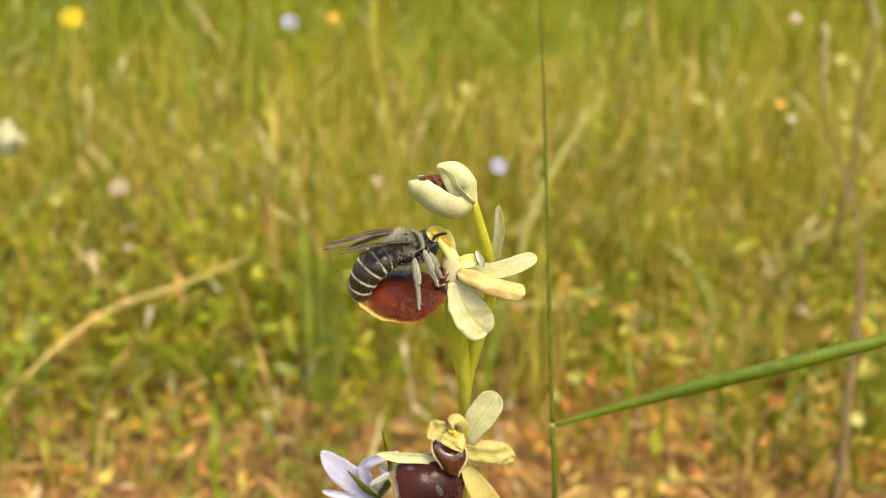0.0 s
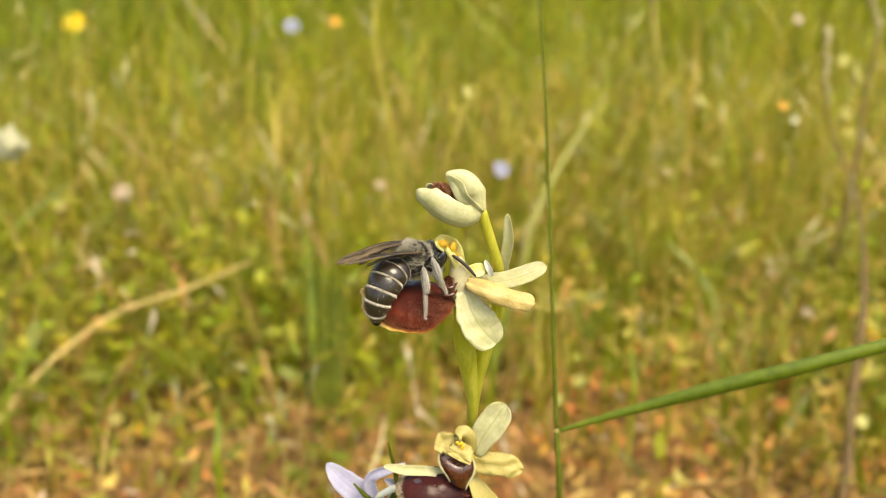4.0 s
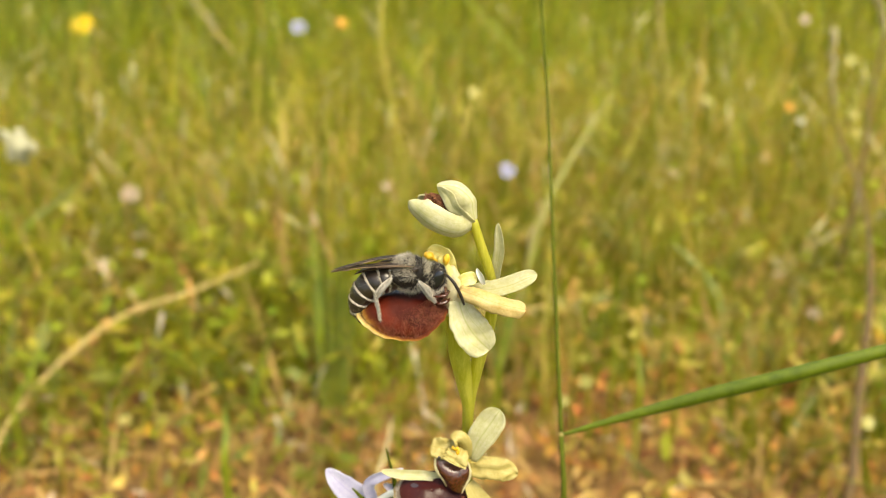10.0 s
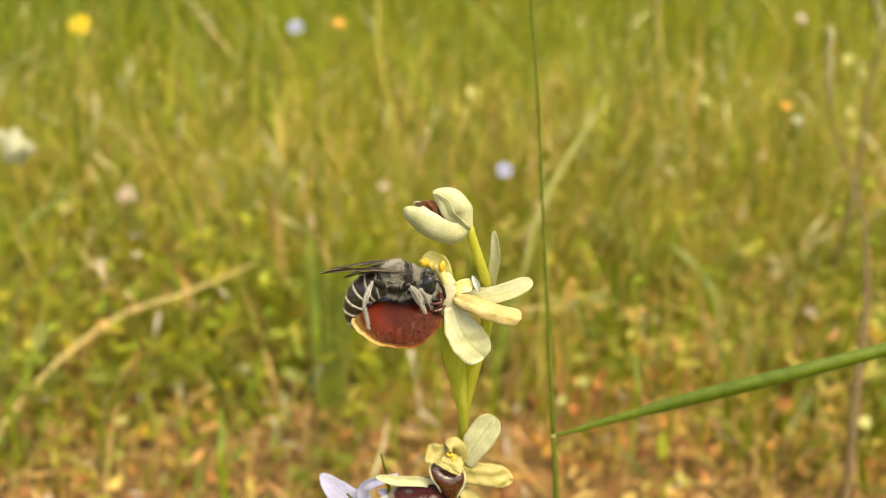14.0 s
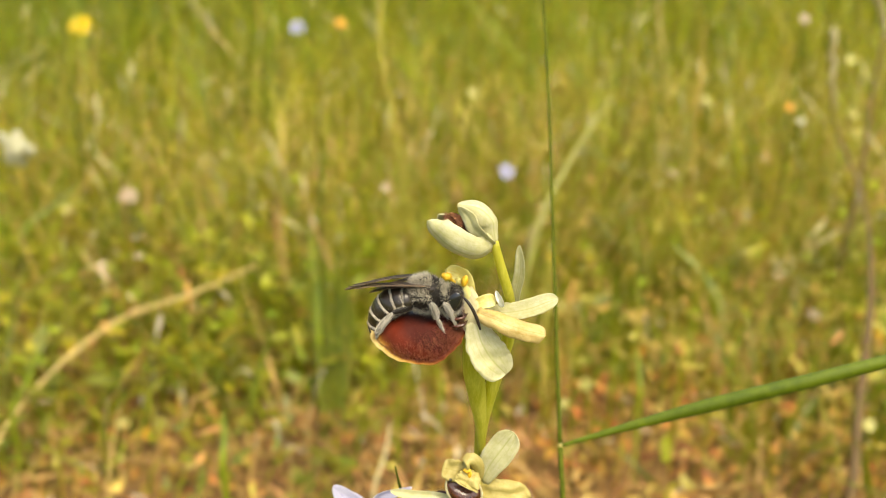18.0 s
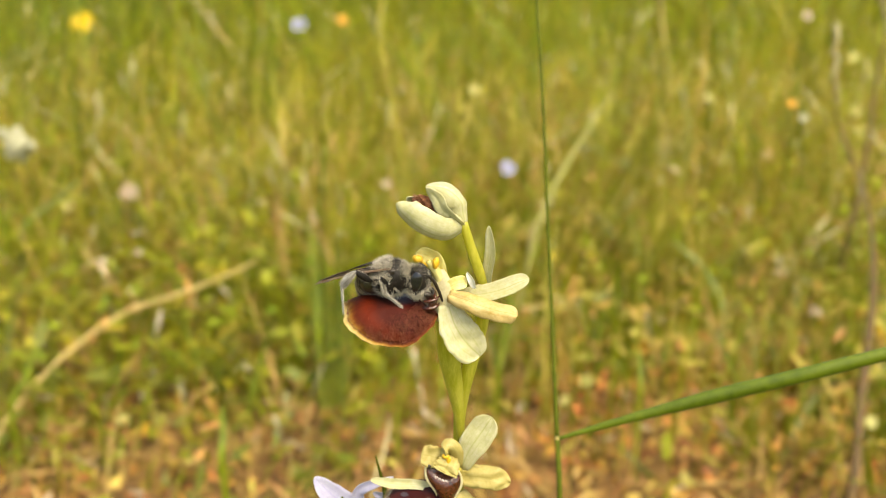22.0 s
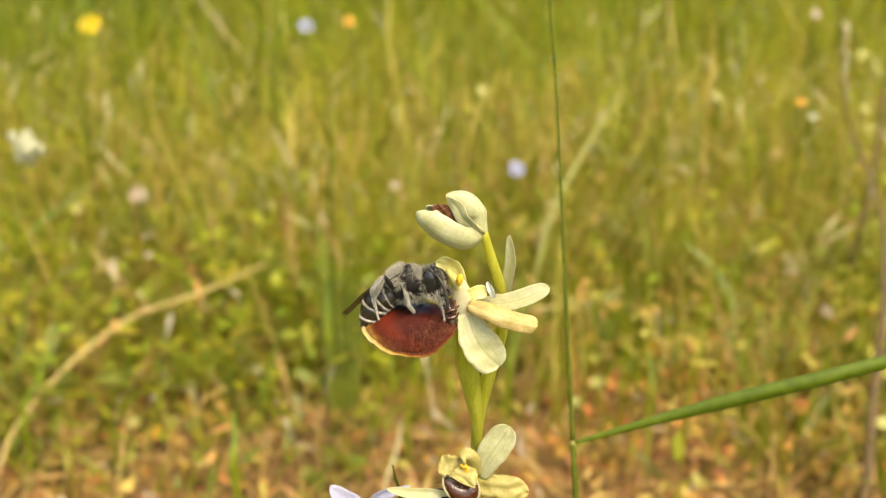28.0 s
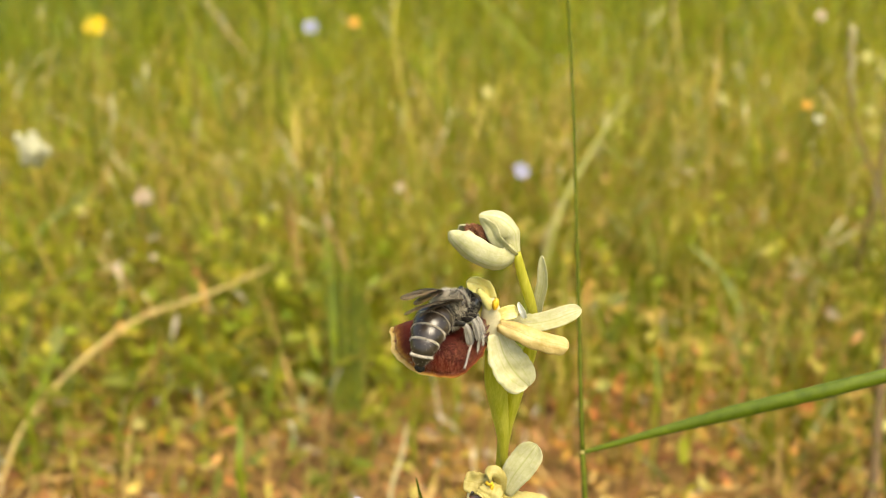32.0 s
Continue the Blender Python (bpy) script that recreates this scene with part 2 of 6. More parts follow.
FUR = material("grey_brown_fur", (0.008, 0.006, 0.004), (0.055, 0.040, 0.026), 0.7, 300, 0.0, 0.15, 0.9)
PALEFUR = material("whitish_fur", (0.66, 0.61, 0.51), (0.90, 0.86, 0.77), 0.7, 300, 0.0, 0.4, 0.6)
LEG = material("grey_haired_leg", (0.07, 0.058, 0.046), (0.46, 0.42, 0.355), 0.55, 1400, 0.8, sheen=0.6, gloss=0.3, stretch=(0.4, 3, 3))
WING = material("smoky_wing", (0.030, 0.014, 0.005), (0.25, 0.15, 0.070), 0.36, 420, 0.3, stretch=(0.12, 5, 5), gloss=0.45, clear=0.35)
VEIN = material("dark_wing_vein", (0.012, 0.009, 0.006), (0.03, 0.02, 0.012), 0.4, 500, 0.0)
YELLOW = material("yellow_petal", (0.82, 0.52, 0.008), (0.92, 0.70, 0.015), 0.5, 200, 0.0, 0.3)
ORANGE = material("orange_petal", (0.62, 0.28, 0.02), (0.74, 0.42, 0.05), 0.5, 200, 0.0, 0.3)
BLUE = material("pale_blue_petal", (0.30, 0.32, 0.55), (0.46, 0.48, 0.70), 0.5, 200, 0.0, 0.3)
WHITE = material("white_petal", (0.44, 0.43, 0.26), (0.58, 0.56, 0.38), 0.5, 200, 0.0, 0.3)
PINK = material("pale_pink_petal", (0.46, 0.36, 0.24), (0.62, 0.50, 0.38), 0.5, 200, 0.0, 0.3)
LIME = material("pale_lime_petal", (0.50, 0.48, 0.14), (0.64, 0.60, 0.26), 0.5, 200, 0.0, 0.3)
BLUEGREEN = material("grey_green_leaf", (0.20, 0.26, 0.06), (0.34, 0.40, 0.13), 0.5, 80, 0.0, 0.4)
EAR = material("pale_grass_ear", (0.44, 0.38, 0.17), (0.60, 0.53, 0.31), 0.7, 120, 0.0, 0.3)
# yellow-green grass with its colour lifted to make up for shade between dense blades
BRIGHTENEDGRASS = material("brightened_meadow_grass", (0.19, 0.25, 0.006), (0.68, 0.71, 0.060), 0.5, 14, 0.0, 0.6, 1.0, fine=7)
HOOD = material("yellow_green_hood", (0.74, 0.66, 0.20), (0.84, 0.78, 0.38), 0.5, 420, 0.2, 0.2, veins=(0.74, 0.55, 0.14))
PALEGREEN = material("fading_green_blade", (0.30, 0.30, 0.06), (0.48, 0.46, 0.16), 0.5, 80, 0.0, 0.4)
YELLOWMIX = material("yellow_herb_bloom", (0.58, 0.34, 0.04), (0.80, 0.66, 0.20), 0.6, 60, 0.0, 0.4, 0.9)
BRIGHTWHITE = material("clear_white_tip", (0.76, 0.76, 0.70), (0.86, 0.86, 0.84), 0.5, 300, 0.1, 0.3)
LEGFUR = material("leg_hair", (0.66, 0.61, 0.52), (0.88, 0.84, 0.75), 0.7, 300, 0.0, 0.35, 0.3)
CULMDARK = material("dark_green_culm", (0.058, 0.074, 0.005), (0.12, 0.14, 0.012), 0.75, 300, 0.1, 0.2, stretch=(5, 5, 0.5), gloss=0.15)
RUST = material("rust_seed_head", (0.42, 0.20, 0.035), (0.72, 0.45, 0.13), 0.7, 40, 0.0, 0.35, 0.8)
HERB = material("dark_herb_leaf", (0.085, 0.115, 0.006), (0.24, 0.265, 0.020), 0.45, 30, 0.0, 0.4, 0.7)
SHELL = material("shining_black_ring", (0.012, 0.008, 0.005), (0.036, 0.024, 0.016), 0.3, 700, 0.18, coat=0.25, gloss=0.5)
FEELER = material("matt_black_feeler", (0.010, 0.007, 0.005), (0.030, 0.018, 0.010), 0.4, 900, 0.3)
BUDHAIR = material("light_brown_bud_hair", (0.22, 0.08, 0.03), (0.52, 0.26, 0.13), 0.6, 300, 0.0, 0.3, 0.5)
BLEACHED = material("bleached_grass", (0.46, 0.37, 0.05), (0.78, 0.67, 0.17), 0.6, 60, 0.0, 0.4, 0.8)
FARGREEN = material("green_grass_further_off", (0.065, 0.115, 0.004), (0.26, 0.34, 0.026), 0.45, 12, 0.0, 0.5, 0.8, fine=7)
GREENPETAL = material("yellow_green_petal", (0.42, 0.34, 0.09), (0.54, 0.45, 0.165), 0.5, 420, 0.25, 0.3, veins=(0.42, 0.34, 0.08))
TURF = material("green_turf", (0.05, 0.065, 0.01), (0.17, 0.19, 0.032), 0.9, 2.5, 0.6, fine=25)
MARK = material("blue_grey_mirror_mark", (0.020, 0.014, 0.018), (0.055, 0.044, 0.052), 0.34, 500, 0.3, coat=0.08)
YELLOWSTALK = material("yellow_straw_stalk", (0.36, 0.30, 0.03), (0.54, 0.45, 0.08), 0.5, 120, 0.0, 0.3)
OLIVE = material("olive_green_blade", (0.14, 0.175, 0.005), (0.45, 0.46, 0.035), 0.5, 22, 0.0, 0.5, 0.8, fine=5)
PINKSTRAW = material("pinkish_beige_straw", (0.34, 0.205, 0.050), (0.66, 0.47, 0.165), 0.75, 60, 0.0, 0.3, 0.6)
WHITESTRAW = material("bleached_white_straw", (0.50, 0.42, 0.27), (0.74, 0.66, 0.50), 0.75, 60, 0.0, 0.3, 0.4)
ORANGELITTER = material("orange_leaf_scraps", (0.34, 0.145, 0.018), (0.58, 0.315, 0.06), 0.8, 40, 0.0, 0.25, 0.6)

# ---- building blocks (millimetres inside, metres in the scene) ----
MM = 0.001


def part(name, bm, mat, parent=None, label="", smooth=True):
    """Links a bmesh drawn in millimetres as one mesh object."""
    me = bpy.data.meshes.new(name)
    bmesh.ops.recalc_face_normals(bm, faces=bm.faces)
    bm.transform(Matrix.Diagonal((MM, MM, MM, 1)))
    bm.to_mesh(me)
    bm.free()
    if smooth:
        me.polygons.foreach_set("use_smooth", [True] * len(me.polygons))
    me.materials.append(mat)
    ob = new(name, me)
    ob.parent = parent
    if label:
        ob["label"] = label
    return ob


def base(name, label, category, place=(0, 0, 0), group=""):
    ob = new(name)
    ob.empty_display_size = 0.005
    ob.location = [v * MM for v in place]
    return tagged(ob, label, category, group)


def curve_points(pts, n):
    """n points on a smooth curve through pts (Catmull-Rom)."""
    p = [Vector(q) for q in pts]
    p = [p[0] * 2 - p[1]] + p + [p[-1] * 2 - p[-2]]
    out = []
    for i in range(n):
        f = i / (n - 1) * (len(p) - 3)
        k = min(int(f), len(p) - 4)
        f -= k
        a, b, c, d = p[k:k + 4]
        out.append(0.5 * (2 * b + (c - a) * f + (2 * a - 5 * b + 4 * c - d) * f * f + (3 * b - a - 3 * c + d) * f ** 3))
    return out


def tube(bm, pts, radii, seg=10, n=14, flat=1.0):
    """A smooth round stalk through pts; radii are spread along it."""
    c = curve_points(pts, n)
    side = None
    rings = []
    for i, q in enumerate(c):
        d = (c[min(i + 1, n - 1)] - c[max(i - 1, 0)]).normalized()
        if side is None:
            side = d.cross(Vector((0.31, 1, 0.17))).normalized()
        side = (side - d * side.dot(d)).normalized()
        up = d.cross(side)
        f = i / (n - 1) * (len(radii) - 1)
        k = min(int(f), len(radii) - 2)
        r = radii[k] + (radii[k + 1] - radii[k]) * (f - k)
        rings.append([bm.verts.new(q + (side * math.cos(a) + up * math.sin(a) * flat) * r)
                      for a in [2 * math.pi * j / seg for j in range(seg)]])
    for a, b in zip(rings, rings[1:]):
        for j in range(seg):
            bm.faces.new((a[j], a[(j + 1) % seg], b[(j + 1) % seg], b[j]))
    bm.faces.new(rings[0][::-1])
    bm.faces.new(rings[-1])
    return c


def petal(bm, line, width, face, cup=0.0, thick=0.14, n=14, m=8, blunt=0.55, root=0.35, wave=0.0, fold=0.0, seed=0):
    """A petal or leaf: line is its midrib, face the way its upper side looks, cup raises the edges, fold rolls them under."""
    dense = curve_points(line, 8 * n)
    along = [1 - (1 - i / (n - 1)) ** 1.7 for i in range(n)]
    c = [dense[round(s * (8 * n - 1))] for s in along]
    face = Vector(face).normalized()
    uvl = bm.loops.layers.uv.verify()
    top, low = [], []
    for i, q in enumerate(c):
        s = along[i]
        d = (c[min(i + 1, n - 1)] - c[max(i - 1, 0)]).normalized()
        side = d.cross(face).normalized()
        nor = side.cross(d)
        hw = 0.5 * width * max(0.04, (root + (1 - root) * math.sin(math.pi * min(1, s * 0.5 / 0.58))) if s < 0.58
                               else (max(0.0, 1 - ((s - 0.58) / 0.42) ** (2 / max(blunt, 0.05))) ** 0.5))
        a, b = [], []
        for j in range(m + 1):
            u = 2 * j / m - 1
            e = wave * (noise.noise(Vector((s * 5 + seed, u * 1.7, seed * 3.1))) + 0.7 * u * u * noise.noise(Vector((s * 13, u + seed, 2.3))) - 0.35 * math.exp(-30 * u * u))
            if j in (0, m):
                hw *= 1 + 0.11 * wave * noise.noise(Vector((s * 38, seed + (3 if u > 0 else 8), 4.1)))
            hw *= 1 + 0.25 * wave * (noise.noise(Vector((s * 9, seed + (1 if u > 0 else 5), 0.7))) if j in (0, m) else 0)
            r = q + side * hw * (u * (1 - 0.35 * abs(fold) * u * u)) + nor * (cup * u * u * hw * 2 / width - fold * hw * u * u + e)
            t = thick * (0.35 + 0.65 * (1 - u * u))
            a.append(bm.verts.new(r + nor * t / 2))
            b.append(bm.verts.new(r - nor * t / 2))
        top.append(a)
        low.append(b)

    def face4(v, uv):
        f = bm.faces.new(v)
        for lp, w in zip(f.loops, uv):
            lp[uvl].uv = w

    for i in range(n - 1):
        for j in range(m):
            uv = [(j / m, along[i]), ((j + 1) / m, along[i]), ((j + 1) / m, along[i + 1]), (j / m, along[i + 1])]
            face4((top[i][j], top[i][j + 1], top[i + 1][j + 1], top[i + 1][j]), uv)
            face4((low[i][j], low[i + 1][j], low[i + 1][j + 1], low[i][j + 1]), [uv[0], uv[3], uv[2], uv[1]])
        for j in (0, m):
            face4((top[i][j], top[i + 1][j], low[i + 1][j], low[i][j]), [(j / m, 0)] * 4)
    for i in (0, n - 1):
        for j in range(m):
            face4((top[i][j], low[i][j], low[i][j + 1], top[i][j + 1]), [(j / m, i / n)] * 4)


def blob(bm, centre, radii, turn=(0, 0, 0), rough=0.0, scale=1.0, sub=3, seed=0.0):
    """A rounded body with an uneven skin."""
    m = pose(*centre, *turn) @ Matrix.Diagonal((*radii, 1))
    made = bmesh.ops.create_icosphere(bm, subdivisions=sub, radius=1.0)["verts"]
    for v in made:
        if rough:
            v.co *= 1 + rough * noise.noise(v.co * scale + Vector((seed, seed * 1.7, 0)))
        v.co = m @ v.co
    return made


def hollow(bm, centre, radii, turn, way, depth=1.5, edge=0.45, rough=0.2):
    """A cup: a rounded body pushed in on the side that looks along way."""
    m = pose(*centre, *turn) @ Matrix.Diagonal((*radii, 1))
    way = Vector(way).normalized()
    for v in bmesh.ops.create_icosphere(bm, subdivisions=4, radius=1.0)["verts"]:
        d = v.co.dot(way)
        v.co *= 1 + rough * noise.noise(v.co * 2.3)
        if d > edge:
            f = (d - edge) / (1 - edge)
            v.co -= way * depth * (f * f * (3 - 2 * f))
        v.co = m @ v.co


def spikes(bm, points, length, radius, lean, jitter, rng, tuft=0.0):
    """Short tapered hairs on (place, normal) pairs."""
    lean = Vector(lean)
    for q, nor in points:
        d = nor + lean + Vector([rng.uniform(-jitter, jitter) for _ in range(3)])
        if tuft:
            d += noise.noise_vector(q * 1.6) * tuft
        d.normalize()
        s = d.orthogonal().normalized()
        t = d.cross(s)
        h = length * rng.uniform(0.6, 1.25)
        bend = Vector([rng.uniform(-0.25, 0.25) * h for _ in range(3)])
        ring = [bm.verts.new(q - d * 0.1 + (s * math.cos(a) + t * math.sin(a)) * radius) for a in (0, 2.1, 4.2)]
        mid = [bm.verts.new(q + d * h * 0.55 + bend * 0.4 + (s * math.cos(a) + t * math.sin(a)) * radius * 0.7) for a in (0, 2.1, 4.2)]
        tip = bm.verts.new(q + d * h + bend)
        for j in range(3):
            k = (j + 1) % 3
            bm.faces.new((ring[j], ring[k], mid[k], mid[j]))
            bm.faces.new((mid[j], mid[k], tip))
        bm.faces.new(ring[::-1])


def on_ball(centre, radii, count, rng, keep=lambda d: True, turn=(0, 0, 0)):
    """Places and normals spread over an ellipsoid."""
    m = pose(0, 0, 0, *turn).to_3x3()
    out = []
    while len(out) < count:
        d = Vector([rng.gauss(0, 1) for _ in range(3)]).normalized()
        if not keep(d):
            continue
        q = m @ Vector([d[k] * radii[k] for k in range(3)]) + Vector(centre)
        nor = (m @ Vector([d[k] / radii[k] for k in range(3)])).normalized()
        out.append((q, nor))
    return out

# ---- ground and meadow ----
def spaced(near, far, n):
    half = [near * (k / n) for k in range(n)] + [near * (far / near) ** (k / 12) for k in range(13)]
    return [-v for v in half[:0:-1]] + half


def ground_height(x, y):
    return 0.010 * noise.noise(Vector((x * 5, y * 5, 0.3))) + 0.004 * noise.noise(Vector((x * 23, y * 23, 1.7)))


def make_ground():
    xs = spaced(1.6, 150, 60)
    verts = [(x, y, ground_height(x, y)) for y in xs for x in xs]
    k = len(xs)
    faces = [(j * k + i, j * k + i + 1, (j + 1) * k + i + 1, (j + 1) * k + i) for j in range(k - 1) for i in range(k - 1)]
    me = bpy.data.meshes.new("ground")
    me.from_pydata(verts, [], faces)
    me.polygons.foreach_set("use_smooth", [True] * len(me.polygons))
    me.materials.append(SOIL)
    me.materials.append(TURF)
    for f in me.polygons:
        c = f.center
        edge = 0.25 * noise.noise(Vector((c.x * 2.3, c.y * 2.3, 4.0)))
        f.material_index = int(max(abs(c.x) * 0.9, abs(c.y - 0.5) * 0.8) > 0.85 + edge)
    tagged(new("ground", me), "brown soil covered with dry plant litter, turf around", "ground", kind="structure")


def blades(name, label, mat, seed, count, xr, yr, height, width, lean=0.35, droop=0.5, low=0.0, clump=0.0, grow=1.0, ear=False, hole=None):
    """Many curved blades as one body of grass; grow makes the far ones taller."""
    r = np.random.default_rng(seed)
    x, y = r.uniform(*xr, count), r.uniform(yr[0] ** 0.5, yr[1] ** 0.5, count) ** 2 if yr[0] >= 0 else r.uniform(*yr, count)
    if clump:
        cx, cy = r.uniform(*xr, count // 14 + 1), r.uniform(*yr, count // 14 + 1)
        k = r.integers(0, len(cx), count)
        x, y = x + (cx[k] - x) * clump + r.normal(0, 0.012, count), y + (cy[k] - y) * clump + r.normal(0, 0.012, count)
        y = np.maximum(y, yr[0])
    if hole:
        free = (x < hole[0]) | (x > hole[1]) | (y < hole[2]) | (y > hole[3])
        x, y = x[free], y[free]
        count = len(x)
    f = (y - yr[0]) / (yr[1] - yr[0])
    h = r.uniform(*height, count) * (1 + (grow - 1) * f)
    w = r.uniform(*width, count) * 0.5
    az, turn = r.uniform(0, 2 * np.pi, count), r.uniform(0, 2 * np.pi, count)
    ln, dr = np.abs(r.normal(0, lean, count)), r.uniform(0, droop, count)
    z0 = np.array([ground_height(a, b) for a, b in zip(x, y)]) - 0.004 + low
    levels = np.array([0, 0.22, 0.45, 0.66, 0.85, 1.0])
    taper = np.array([0.75, 1.0, 0.95, 0.75, 0.45, 0.06])
    if ear:
        taper = np.array([0.18, 0.18, 0.16, 0.5, 1.0, 0.2])
        levels = np.array([0, 0.4, 0.8, 0.85, 0.93, 1.0])
    verts = np.empty((count, 6, 2, 3))
    for i, (s, t) in enumerate(zip(levels, taper)):
        out = h * (ln * s + dr * s ** 2.5)
        up = h * s * (1 - 0.35 * dr * s)
        px, py, pz = x + np.cos(az) * out, y + np.sin(az) * out, z0 + up
        tw = turn + s * 1.2
        for j, e in ((0, -1), (1, 1)):
            verts[:, i, j, 0], verts[:, i, j, 1], verts[:, i, j, 2] = px + e * w * t * np.cos(tw), py + e * w * t * np.sin(tw), pz
    one = np.array([(2 * i, 2 * i + 1, 2 * i + 3, 2 * i + 2) for i in range(5)])
    faces = (one[None] + 12 * np.arange(count)[:, None, None]).reshape(-1, 4)
    me = bpy.data.meshes.new(name)
    me.from_pydata(verts.reshape(-1, 3).tolist(), [], faces.tolist())
    me.polygons.foreach_set("use_smooth", [True] * len(me.polygons))
    me.materials.append(mat)
    return tagged(new(name, me), label, "grass", kind="stuff")


def litter(name, label, mat, seed, count, xr, yr, size, slim, rise=0.012, clump=0.0, bare=None):
    """Curled scraps or small leaves on the soil in all directions; rise lifts them, clump gathers them, bare = a spot (x, radius, y) left thin."""
    r = np.random.default_rng(seed)
    verts, faces = [], []
    heart = [(r.uniform(*xr), r.uniform(yr[0] ** 0.5, yr[1] ** 0.5) ** 2) for _ in range(count // 25 + 1)]
    for k in range(count):
        x, y = r.uniform(*xr), r.uniform(yr[0] ** 0.5, yr[1] ** 0.5) ** 2
        if clump:
            c = heart[k % len(heart)]
            x, y = x + (c[0] - x) * clump ** 0.25 + r.normal(0, 0.010), y + (c[1] - y) * clump ** 0.25 + r.normal(0, 0.010)
        if bare and abs(x - bare[0] - 0.06) < bare[1] and y < bare[2] and k % 5:
            continue
        z = ground_height(x, y) + r.uniform(0.001, rise)
        a, tilt, ln = r.uniform(0, 2 * math.pi), r.normal(0, 0.3), r.uniform(*size)
        w = ln * slim * r.uniform(0.6, 1.4)
        d, s = np.array((math.cos(a), math.sin(a), tilt)), np.array((-math.sin(a), math.cos(a), r.normal(0, 0.4)))
        b = len(verts)
        for i in range(4):
            f, c = i / 3 - 0.5, r.normal(0, 0.12)
            q = np.array((x, y, z)) + d * ln * f + np.array((0, 0, ln * c))
            ww = w * (0.3, 1, 0.9, 0.15)[i]
            verts += [tuple(q - s * ww / 2), tuple(q + s * ww / 2)]
        faces += [(b + 2 * i, b + 2 * i + 1, b + 2 * i + 3, b + 2 * i + 2) for i in range(3)]
    me = bpy.data.meshes.new(name)
    me.from_pydata(verts, [], faces)
    me.materials.append(mat)
    return tagged(new(name, me), label, "litter", kind="stuff")


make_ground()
# turf: fine upright blades in mixed greens, thinner towards the bare soil
blades("meadow_grass", "short yellow-green meadow grass in tufts on litter", GRASS, 1, 3000, (-0.45, 0.5), (0.2, 0.5), (0.012, 0.05), (0.0007, 0.0019), 0.4, 0.8, clump=0.8, grow=1.7, hole=(0.0, 0.13, 0.1, 0.33))
blades("meadow_grass", "fine olive-green meadow grass", OLIVE, 31, 3600, (-0.7, 0.75), (0.27, 0.95), (0.03, 0.09), (0.0008, 0.0021), 0.3, 0.7, clump=0.55, grow=1.4, hole=(0.0, 0.14, 0.1, 0.36))
blades("meadow_grass", "dense yellow-green meadow grass", BRIGHTENEDGRASS, 2, 6500, (-0.85, 0.9), (0.4, 1.5), (0.04, 0.115), (0.0010, 0.0030), 0.24, 0.55, clump=0.4, grow=1.35)
blades("meadow_grass", "dense green meadow grass", FARGREEN, 20, 3600, (-0.95, 1.0), (0.5, 1.6), (0.05, 0.13), (0.0012, 0.0034), 0.26, 0.55, clump=0.6)
blades("meadow_grass", "tall yellow-green meadow grass further off", BRIGHTENEDGRASS, 3, 3000, (-1.9, 1.9), (1.0, 3.2), (0.11, 0.22), (0.002, 0.0052), 0.22, 0.45, clump=0.25)
blades("meadow_grass", "tall green meadow grass further off", FARGREEN, 32, 9000, (-1.9, 1.9), (1.1, 3.2), (0.12, 0.24), (0.002, 0.0052), 0.24, 0.5, clump=0.4)
blades("meadow_grass", "green meadow grass round about", GRASS, 4, 22000, (-3.2, 3.2), (-3.2, 3.2), (0.06, 0.18), (0.003, 0.006), 0.3, 0.5, hole=(-0.85, 0.9, -0.6, 3.0))
blades("meadow_grass", "green meadow grass in the distance", FARGREEN, 14, 22000, (-9, 9), (-9, 9), (0.15, 0.3), (0.012, 0.03), 0.3, 0.5, hole=(-3.0, 3.0, -3.0, 3.1))
blades("meadow_grass", "low green meadow grass close to the orchid", GRASS, 15, 9500, (-0.9, 0.95), (-0.65, 0.14), (0.02, 0.06), (0.0018, 0.0045), 0.5, 0.8, clump=0.4)
blades("meadow_grass", "green grass at the side of the bare patch", OLIVE, 33, 2600, (-0.95, -0.3), (0.1, 0.6), (0.02, 0.07), (0.001, 0.003), 0.4, 0.8, clump=0.4)
blades("meadow_grass", "green grass beyond the bare patch", OLIVE, 34, 2600, (0.34, 1.0), (0.1, 0.6), (0.02, 0.07), (0.001, 0.003), 0.4, 0.8, clump=0.4)
blades("meadow_grass", "fine upright green grass over the litter", GRASS, 50, 1300, (-0.4, 0.45), (0.24, 0.6), (0.035, 0.085), (0.0007, 0.0018), 0.2, 0.5, clump=0.6)
blades("meadow_grass", "fine upright olive grass over the litter", OLIVE, 51, 1500, (-0.4, 0.5), (0.27, 0.7), (0.035, 0.095), (0.0007, 0.0018), 0.2, 0.5, clump=0.4)
blades("meadow_grass", "light yellow-green grass in the middle of the meadow", BRIGHTENEDGRASS, 52, 4600, (-0.45, 0.55), (0.36, 0.8), (0.03, 0.08), (0.0009, 0.0026), 0.3, 0.7, clump=0.5)
# straw and dry stalks among the green
blades("dry_grass", "bleached dry grass blades among the green", STRAW, 5, 1300, (-0.6, 0.65), (0.27, 0.95), (0.03, 0.10), (0.0005, 0.0014), 0.4, 0.7, grow=1.4)
blades("dry_grass", "pinkish-beige dry stalks among the grass", PINKSTRAW, 66, 800, (-0.4, 0.5), (0.26, 0.7), (0.03, 0.10), (0.0008, 0.0022), 0.45, 0.7, clump=0.5, grow=1.3)
